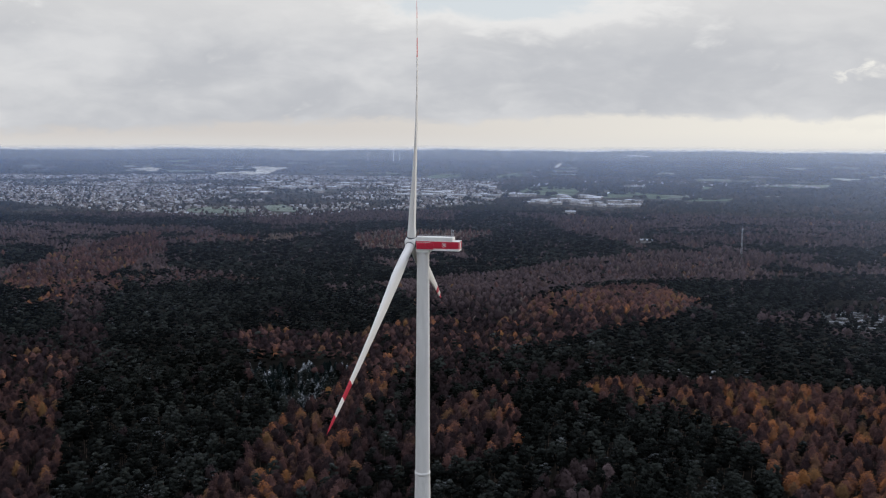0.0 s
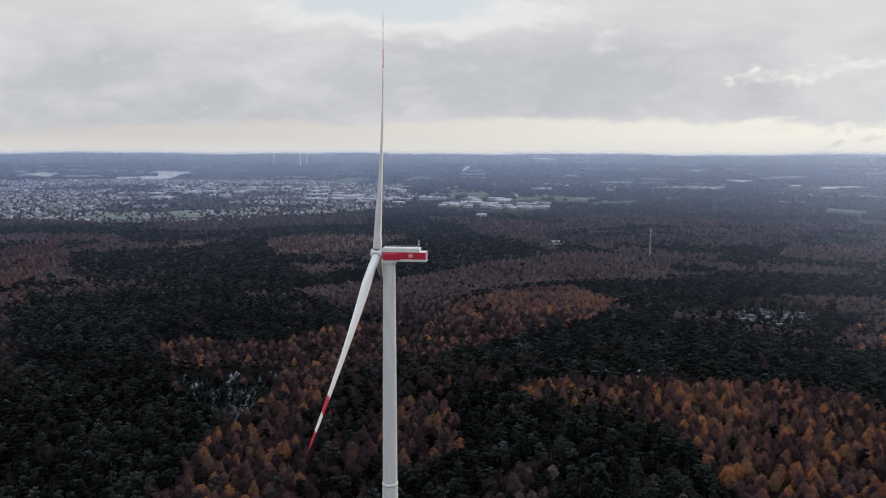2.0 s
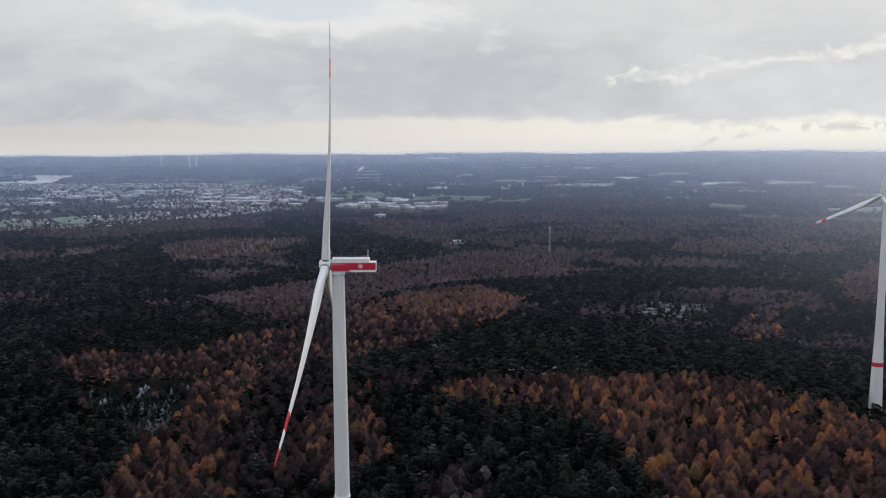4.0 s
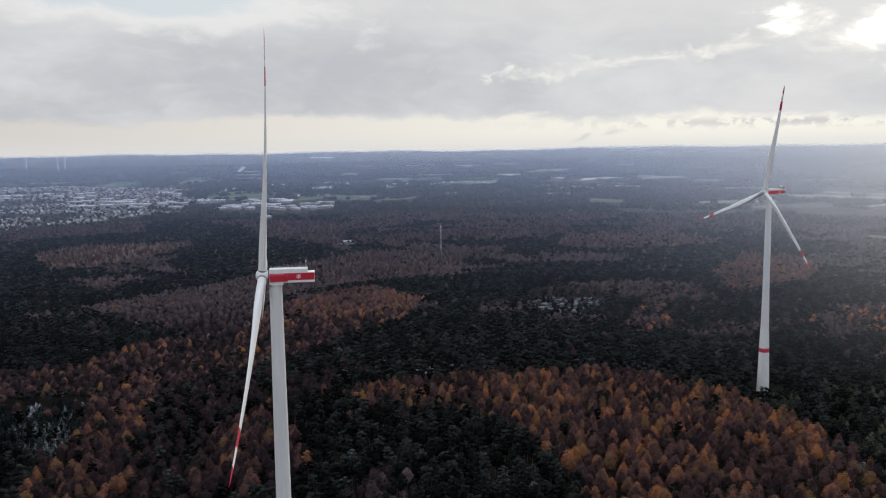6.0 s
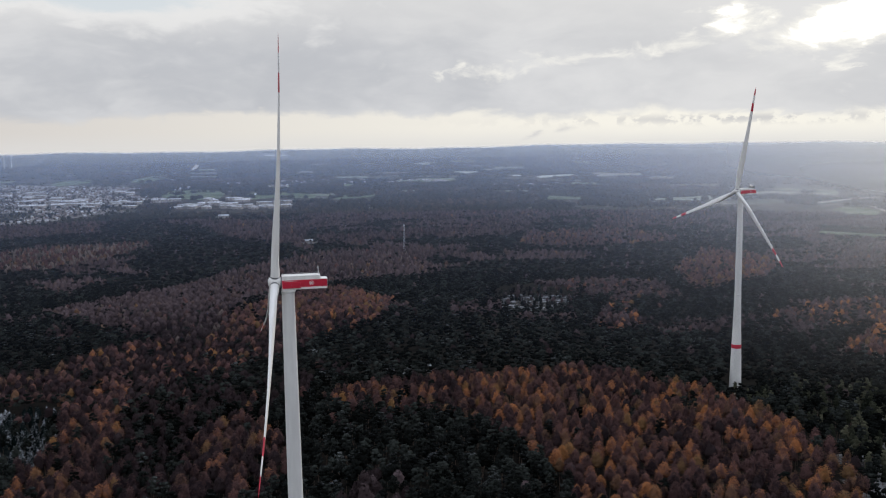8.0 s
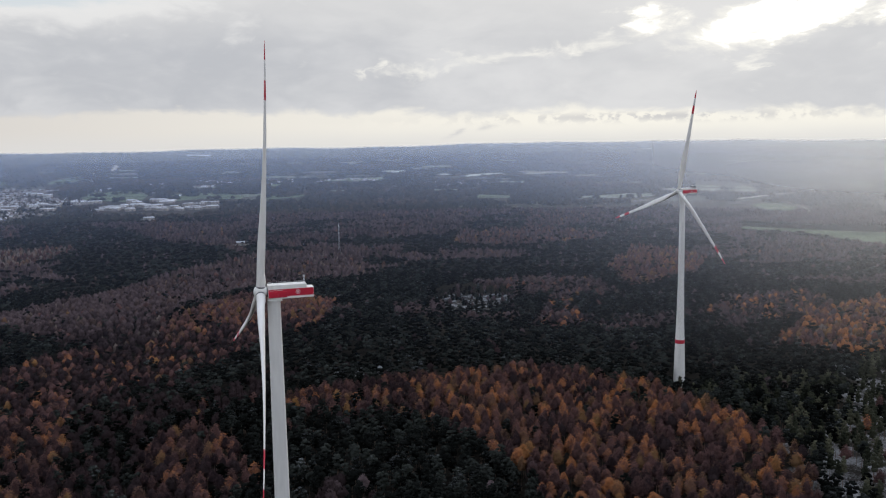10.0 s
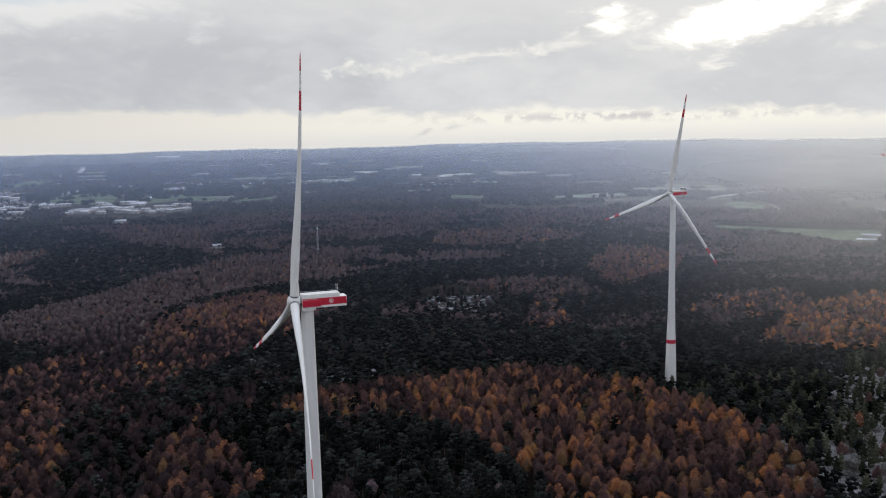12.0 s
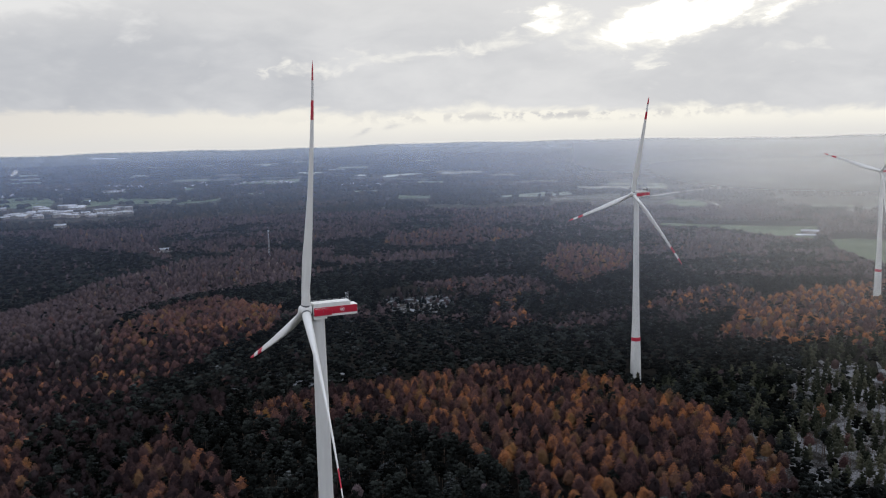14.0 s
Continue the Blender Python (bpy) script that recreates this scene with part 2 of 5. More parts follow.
def mesh_from(name, verts, faces, mats, uv=None, smooth=False, attrs=None, normals=None):
    """A mesh from arrays; faces all have the same number of corners."""
    verts, faces = np.asarray(verts, np.float32), np.asarray(faces, np.int32)
    mesh = bpy.data.meshes.new(name)
    count, corners = faces.shape
    mesh.vertices.add(len(verts))
    mesh.vertices.foreach_set("co", verts.ravel())
    mesh.loops.add(count * corners)
    mesh.loops.foreach_set("vertex_index", faces.ravel())
    mesh.polygons.add(count)
    mesh.polygons.foreach_set("loop_start", np.arange(0, count * corners, corners, dtype=np.int32))
    if uv is not None:
        layer = mesh.uv_layers.new(name="plan")
        layer.data.foreach_set("uv", np.asarray(uv, np.float32)[faces.ravel()].ravel())
    for key, values in (attrs or {}).items():
        mesh.attributes.new(key, "FLOAT", "POINT").data.foreach_set("value", np.asarray(values, np.float32))
    for mat in mats:
        mesh.materials.append(mat)
    mesh.polygons.foreach_set("use_smooth", np.full(count, smooth))
    if normals is not None:
        mesh.attributes.new("custom_normal", "FLOAT_VECTOR", "POINT").data.foreach_set("vector", np.asarray(normals, np.float32).ravel())
    mesh.update(calc_edges=True)
    return mesh


def ground_material():
    mat, n, shader = material("winter_land", 0.95)
    shader.inputs["Specular IOR Level"].default_value = 0.05
    plan = n.add("ShaderNodeUVMap", {"uv_map": "plan"}).outputs[0]
    woods = n.noise(plan, 1.7, 5.0, 0.6)
    strips = n.add("ShaderNodeTexVoronoi", {"feature": "F1"}, Vector=plan, Scale=3.2).outputs["Color"]
    kind = n.add("ShaderNodeSeparateColor", None, i0=strips).outputs[0]
    meadow = n.mix(n.smooth(kind, 0.3, 0.8), (0.035, 0.036, 0.028, 1), (0.075, 0.080, 0.065, 1))
    forest = n.mix(n.smooth(n.noise(plan, 14.0, 4.0), 0.35, 0.7), (0.016, 0.019, 0.017, 1), (0.050, 0.038, 0.032, 1))
    far = n.mix(n.smooth(woods, 0.50, 0.57), forest, meadow)
    far = n.mix(n.smooth(n.noise(plan, 42.0, 3.0), 0.52, 0.60, 0.0, 0.8), far, forest)
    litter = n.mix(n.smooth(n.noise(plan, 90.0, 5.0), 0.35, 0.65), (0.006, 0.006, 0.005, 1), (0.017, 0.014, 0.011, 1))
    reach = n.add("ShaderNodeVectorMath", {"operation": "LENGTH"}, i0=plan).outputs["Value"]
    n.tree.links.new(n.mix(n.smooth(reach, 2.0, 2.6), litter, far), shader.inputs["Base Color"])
    n.tree.links.new(n.add("ShaderNodeBump", None, Strength=0.4, Distance=1.0, Height=n.noise(plan, 200.0, 4.0)).outputs[0], shader.inputs["Normal"])
    return mat


RIM = 4690.0


def build_ground():
    rings = np.r_[np.linspace(0, 1500, 90), np.linspace(1525, RIM, 120)]
    spokes = 360
    az = np.linspace(0, 2 * np.pi, spokes, endpoint=False)
    r, a = np.meshgrid(rings, az, indexing="ij")
    x, y = EYE_X + r * np.sin(a), EYE_Y + r * np.cos(a)
    z = ground(x, y)
    rt = true_reach(r)
    uv = np.stack([rt * np.sin(a), rt * np.cos(a)], -1).reshape(-1, 2) / 1000
    i, j = np.meshgrid(np.arange(len(rings) - 1), np.arange(spokes), indexing="ij")
    k = (j + 1) % spokes
    faces = np.stack([i * spokes + j, i * spokes + k, (i + 1) * spokes + k, (i + 1) * spokes + j], -1).reshape(-1, 4)[:, ::-1]
    verts = np.stack([x, y, z], -1).reshape(-1, 3)
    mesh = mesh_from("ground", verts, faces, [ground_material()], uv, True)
    tagged(new("ground", mesh), "wooded winter lowland with meadows reaching the horizon", "ground", kind="structure")


build_ground()


# ------------------------------------------------------------ small building tools
def part(name, bm, mat, parent, label="", smooth=False):
    mesh = bpy.data.meshes.new(name)
    bmesh.ops.recalc_face_normals(bm, faces=bm.faces)
    bm.to_mesh(mesh)
    bm.free()
    mesh.materials.append(mat)
    if smooth:
        mesh.polygons.foreach_set("use_smooth", np.full(len(mesh.polygons), True))
    ob = new(name, mesh)
    ob.parent = parent
    if label:
        tagged(ob, label)
    return ob


def box(x0, x1, y0, y1, z0, z1, bevel=0.0, bm=None):
    bm = bm or bmesh.new()
    made = bmesh.ops.create_cube(bm, size=1.0, matrix=Matrix.LocRotScale(((x0 + x1) / 2, (y0 + y1) / 2, (z0 + z1) / 2), None, (x1 - x0, y1 - y0, z1 - z0)))
    if bevel:
        edges = {e for v in made["verts"] for e in v.link_edges}
        bmesh.ops.bevel(bm, geom=list(edges), offset=bevel, segments=2, affect="EDGES", profile=0.5)
    return bm


def lathe(profile, sides=40, bm=None, cap=True):
    """A body turned round z from (radius, height) pairs."""
    bm = bm or bmesh.new()
    rows = []
    for r, z in profile:
        rows.append([bm.verts.new((r * math.cos(2 * math.pi * k / sides), r * math.sin(2 * math.pi * k / sides), z)) for k in range(sides)])
    for a, b in zip(rows, rows[1:]):
        for k in range(sides):
            bm.faces.new((a[k], a[(k + 1) % sides], b[(k + 1) % sides], b[k]))
    if cap:
        bm.faces.new(rows[0][::-1])
        bm.faces.new(rows[-1])
    return bm


def rod(a, b, radius, bm=None, sides=6):
    bm = bm or bmesh.new()
    a, b = Vector(a), Vector(b)
    m = Matrix.Translation((a + b) / 2) @ (b - a).to_track_quat("Z", "Y").to_matrix().to_4x4()
    bmesh.ops.create_cone(bm, cap_ends=True, segments=sides, radius1=radius, radius2=radius, depth=(b - a).length, matrix=m)
    return bm


# ------------------------------------------------------------ wind turbines
BLADE = 77.3                                   # from root to tip


def blade_section(s):
    """Chord, thickness, twist and bend of the blade at s metres from its root."""
    u = s / BLADE
    chord = np.interp(u, [0, 0.03, 0.10, 0.20, 0.35, 0.55, 0.75, 0.90, 0.97, 1.0], [2.9, 2.9, 3.7, 4.9, 4.4, 3.3, 2.4, 1.7, 1.1, 0.14])
    thick = np.interp(u, [0, 0.03, 0.10, 0.20, 0.35, 0.6, 1.0], [1.0, 1.0, 0.72, 0.42, 0.30, 0.23, 0.18])
    twist = np.interp(u, [0, 0.1, 0.25, 0.5, 1.0], [24, 23, 17, 12, 8])
    return chord, thick, twist, -3.0 * u ** 2.0


def blade_mesh(s0, s1, grow=0.0, steps=14, sides=18):
    """The blade between two stations. It runs along +z; x is the way of the wind, y across."""
    bm = bmesh.new()
    rows = []
    for s in np.linspace(s0, s1, steps):
        chord, thick, twist, bend = blade_section(s)
        ring = []
        for k in range(sides):
            a = 2 * math.pi * k / sides
            across = (0.5 * math.cos(a) + 0.18 * (1 - min(1.0, thick))) * chord
            shape = 0.5 * math.sin(a) * (1 if thick > 0.95 else (0.55 + 0.45 * math.cos(a) + 0.25))
            p = Vector((shape * thick * chord, across, 0)) * (1 + grow)
            p = Matrix.Rotation(radians(twist), 3, "Z") @ p
            ring.append(bm.verts.new((p.x + bend, p.y, s)))
        rows.append(ring)
    for a, b in zip(rows, rows[1:]):
        for k in range(sides):
            bm.faces.new((a[k], a[(k + 1) % sides], b[(k + 1) % sides], b[k]))
    if s1 >= BLADE:
        bm.faces.new(rows[-1])
    return bm


def turbine(x, y, hub_z, turn, phase, label):
    """A three-bladed turbine. turn: degrees by which the tail of the nacelle stands off +x; phase: the first blade from upright."""
    base = float(ground(x, y))
    top = tagged(new("wind_turbine"), label, "wind turbine", "wind turbines")
    top.location = (x, y, base)
    high = hub_z - base
    seam, under = high - 80.5, high - 2.9
    # tower: flared concrete below, steel above, with the seams of its rings
    lower = lathe([(4.75, -1.0), (4.6, 10), (3.75, high - 121.5)], cap=False)
    tower = part("concrete_tower", lower, CONCRETE, top, "flared pale concrete lower tower", True)
    part("marking_band", lathe([(3.76, high - 122.6), (3.81, high - 122.4), (3.76, high - 119.6), (3.70, high - 119.4)], cap=False), RED, tower, "red marking band", True)
    part("concrete_shaft", lathe([(3.745, high - 121.5), (3.05, high - 104), (2.62, seam)], cap=False), CONCRETE, top, "", True)
    ring = lathe([(2.62, seam), (2.74, seam + 0.05), (2.74, seam + 0.9), (2.52, seam + 1.0)], cap=False)
    part("transition_ring", ring, STEEL, top, "", True)
    steel = lathe([(2.52, seam), (2.42, seam + 25), (2.24, seam + 52), (2.06, under)], cap=False)
    shaft = part("steel_tower", steel, STEEL, top, "light grey painted steel upper tower", True)
    for z in (seam + 25, seam + 52):
        r = float(np.interp(z, [seam, under], [2.52, 2.06])) + 0.02
        part("flange", lathe([(r, z - 0.12), (r + 0.03, z - 0.1), (r + 0.03, z + 0.1), (r, z + 0.12)], cap=False), STEEL, shaft, "", True)
    # nacelle
    nacelle = new("nacelle")
    nacelle.parent = top
    nacelle.matrix_local = pose(0, 0, high, 0, 0, turn)
    wide = 2.15
    part("body", box(-1.9, 12.7, -wide, wide, -2.1, 1.10, 0.10), WHITE, nacelle, "white nacelle housing")
    part("roof", box(-1.88, 10.5, -wide + 0.06, wide - 0.06, 1.102, 2.42, 0.12), WHITE, nacelle, "raised white roof housing")
    part("front_skirt", box(-1.92, 2.5, -wide + 0.06, wide - 0.06, -2.75, -2.104, 0.08), WHITE, nacelle)
    for side in (-1, 1):
        lo, hi = sorted((side * (wide + 0.002), side * (wide + 0.05)))
        stripe = part("red_stripe", box(-1.82, 12.62, lo, hi, -1.32, 1.03, 0.015), RED, nacelle, "red stripe panel")
        lo, hi = sorted((side * (wide + 0.052), side * (wide + 0.075)))
        part("lettering_bar", box(-1.5, 2.9, lo, hi, 0.62, 0.72), WHITE, stripe, "illegible white lettering")
        lo, hi = sorted((side * (wide + 0.052), side * (wide + 0.34)))
        bulge = part("side_fairing", box(-1.78, 4.1, lo, hi, -1.62, 0.28, 0.10), RED, stripe, "bulging red side fairing")
        part("fairing_joint", box(1.2, 1.25, *sorted((side * (wide + 0.342), side * (wide + 0.352))), -1.45, 0.1), GREY, bulge)
        part("lower_ledge", box(4.2, 12.6, *sorted((side * (wide + 0.002), side * (wide + 0.10))), -1.98, -1.86, 0.02), WHITE, nacelle)
        bm = bmesh.new()
        for r0, r1 in ((0.62, 0.74), (0.0, 0.30)):
            rows = [[bm.verts.new((7.6 + r * math.cos(a), side * (wide + 0.07), -0.1 + r * math.sin(a))) for a in np.linspace(0, 2 * math.pi, 25)[:-1]] for r in (max(r0, 0.02), r1)]
            for k in range(24):
                bm.faces.new((rows[0][k], rows[0][(k + 1) % 24], rows[1][(k + 1) % 24], rows[1][k]))
        for k in range(4):
            a = k * math.pi / 2 + 0.4
            bm.faces.new([bm.verts.new((7.6 + r * math.cos(b), side * (wide + 0.07), -0.1 + r * math.sin(b))) for r, b in ((0.3, a), (0.64, a + 0.25), (0.64, a + 0.5), (0.3, a + 0.5))])
        part("round_emblem", bm, WHITE, stripe, "plain white round emblem")
        lo, hi = sorted((side * (wide + 0.052), side * (wide + 0.06)))
        part("panel_joint", box(3.4, 3.46, lo, hi, -1.3, 1.05), GREY, stripe)
    part("rear_panel", box(12.702, 12.74, -wide + 0.1, wide - 0.1, -1.32, 1.08, 0.01), RED, nacelle, "red rear panel")
    part("rear_hatch", box(12.742, 12.78, -0.8, 0.8, -1.1, 0.7, 0.01), WHITE, nacelle)
    part("rear_ledge", box(10.6, 12.75, -wide + 0.05, wide - 0.05, 1.103, 1.18, 0.03), WHITE, nacelle)
    for k, x0 in enumerate((-1.6, 1.4, 4.4, 7.4)):
        part("roof_hatch", box(x0, x0 + 2.2, -1.1, 1.1, 2.422, 2.50, 0.03), WHITE, nacelle)
    for y0 in (-1.9, 1.9):
        rail = bmesh.new()
        for x0 in np.linspace(-1.6, 10.2, 9):
            rod((x0, y0, 2.35), (x0, y0, 2.8), 0.025, rail)
        rod((-1.6, y0, 2.8), (10.2, y0, 2.8), 0.025, rail)
        part("roof_rail", rail, ZINC, nacelle)
    mast = rod((10.0, -1.2, 1.2), (10.0, -1.2, 4.9), 0.07)
    rod((10.0, 1.2, 1.2), (10.0, 1.2, 4.2), 0.07, mast)
    rod((10.0, -1.2, 3.5), (10.0, 1.2, 3.5), 0.06, mast)
    mast = part("weather_mast", mast, ZINC, nacelle, "grey weather mast")
    part("wind_sensor", lathe([(0.05, 0), (0.22, 0.05), (0.24, 0.3), (0.08, 0.42)], 12), GREY, mast).location = (10.0, -1.2, 4.9)
    part("obstruction_light", lathe([(0.18, 0), (0.2, 0.1), (0.2, 0.4), (0.1, 0.52)], 12), ZINC, mast).location = (10.0, 1.2, 4.2)
    part("yaw_collar", lathe([(2.12, -3.4), (2.2, -3.3), (2.2, -2.75)], cap=False), STEEL, nacelle, "", True)
    # rotor: the axle rises to the front
    rotor = new("rotor")
    rotor.parent = top
    rotor.matrix_local = pose(0, 0, high, 0, 0, turn) @ pose(-4.15, 0, 0.25, 0, 5.0, 0)
    spin = lathe([(0.12, -2.2), (0.9, -2.1), (1.5, -1.75), (1.85, -1.1), (2.0, 0.0), (2.0, 1.1), (1.85, 1.6), (1.7, 1.8)], 32, cap=False)
    bmesh.ops.transform(spin, matrix=pose(0, 0, 0, 0, 90, 0), verts=spin.verts)
    part("spinner", spin, WHITE, rotor, "rounded white spinner", True)
    gap = lathe([(1.5, 1.75), (1.55, 2.5)], 24)
    bmesh.ops.transform(gap, matrix=pose(0, 0, 0, 0, 90, 0), verts=gap.verts)
    part("main_bearing", gap, GREY, rotor, "", True)
    global BLADE_PARTS
    if not BLADE_PARTS:
        BLADE_PARTS += [blade_mesh(0.0, BLADE - 18, 0, 26), blade_mesh(BLADE - 18, BLADE - 12, 0, 5), blade_mesh(BLADE - 12, BLADE - 6, 0, 5), blade_mesh(BLADE - 6, BLADE, 0, 7)]
        for k, (bm, mat) in enumerate(zip(list(BLADE_PARTS), (WHITE, RED, WHITE, RED))):
            mesh = bpy.data.meshes.new("blade")
            bmesh.ops.recalc_face_normals(bm, faces=bm.faces)
            bm.to_mesh(mesh)
            mesh.materials.append(mat)
            mesh.polygons.foreach_set("use_smooth", np.full(len(mesh.polygons), True))
            BLADE_PARTS[k] = mesh
    for k in range(3):
        blade = new("blade", BLADE_PARTS[0])
        blade.parent = rotor
        blade.matrix_local = pose(0, 0, 0, -(phase + 120 * k), 0, 0) @ pose(0, 0, 1.7)
        for mesh, name, words in zip(BLADE_PARTS[1:], ("red_band", "white_band", "red_tip"), ("red blade marking", "", "red blade tip")):
            band = new(name, mesh)
            band.parent = blade
            if words:
                tagged(band, words)
        root = part("root_collar", lathe([(1.47, -0.35), (1.55, -0.3), (1.55, 0.15), (1.47, 0.2)], 28, cap=False), GREY, blade, "", True)
    return top


BLADE_PARTS = []
turbine(0.0, 0.0, 158.8, 0.0, 114, "tall white wind turbine with red-striped nacelle above the forest")
second = turbine(352.6, 319.1, 161.0, 8.7, 110, "white wind turbine with red tower band rising behind larches")
part("roof_cooler", box(9.0, 11.6, -1.7, 1.7, 2.45, 3.9, 0.08), GREY, next(c for c in second.children if c.name.startswith("nacelle")), "dark roof cooler")
turbine(826.0, 484.0, 156.0, 8.0, 75, "distant white wind turbine standing in bright haze")


# ------------------------------------------------------------ plan of the woods
def inside(x, y, corners):
    """Which places lie inside a plan outline."""
    hit = np.zeros(np.shape(x), bool)
    ring = list(corners)
    for (ax, ay), (bx, by) in zip(ring, ring[1:] + ring[:1]):
        if ay == by:
            continue
        cross = (ay > y) != (by > y)
        hit ^= cross & (x < (bx - ax) * (y - ay) / (by - ay) + ax)
    return hit


def value_noise(x, y, cell, seed):
    """Smooth random numbers from 0 to 1 over the plan."""
    grid = np.random.RandomState(seed).rand(64, 64)
    u, v = np.asarray(x) / cell, np.asarray(y) / cell
    i, j = np.floor(u).astype(int), np.floor(v).astype(int)
    fu, fv = u - i, v - j
    fu, fv = fu * fu * (3 - 2 * fu), fv * fv * (3 - 2 * fv)
    g = lambda a, b: grid[(i + a) % 64, (j + b) % 64]
    return (g(0, 0) * (1 - fu) + g(1, 0) * fu) * (1 - fv) + (g(0, 1) * (1 - fu) + g(1, 1) * fu) * fv


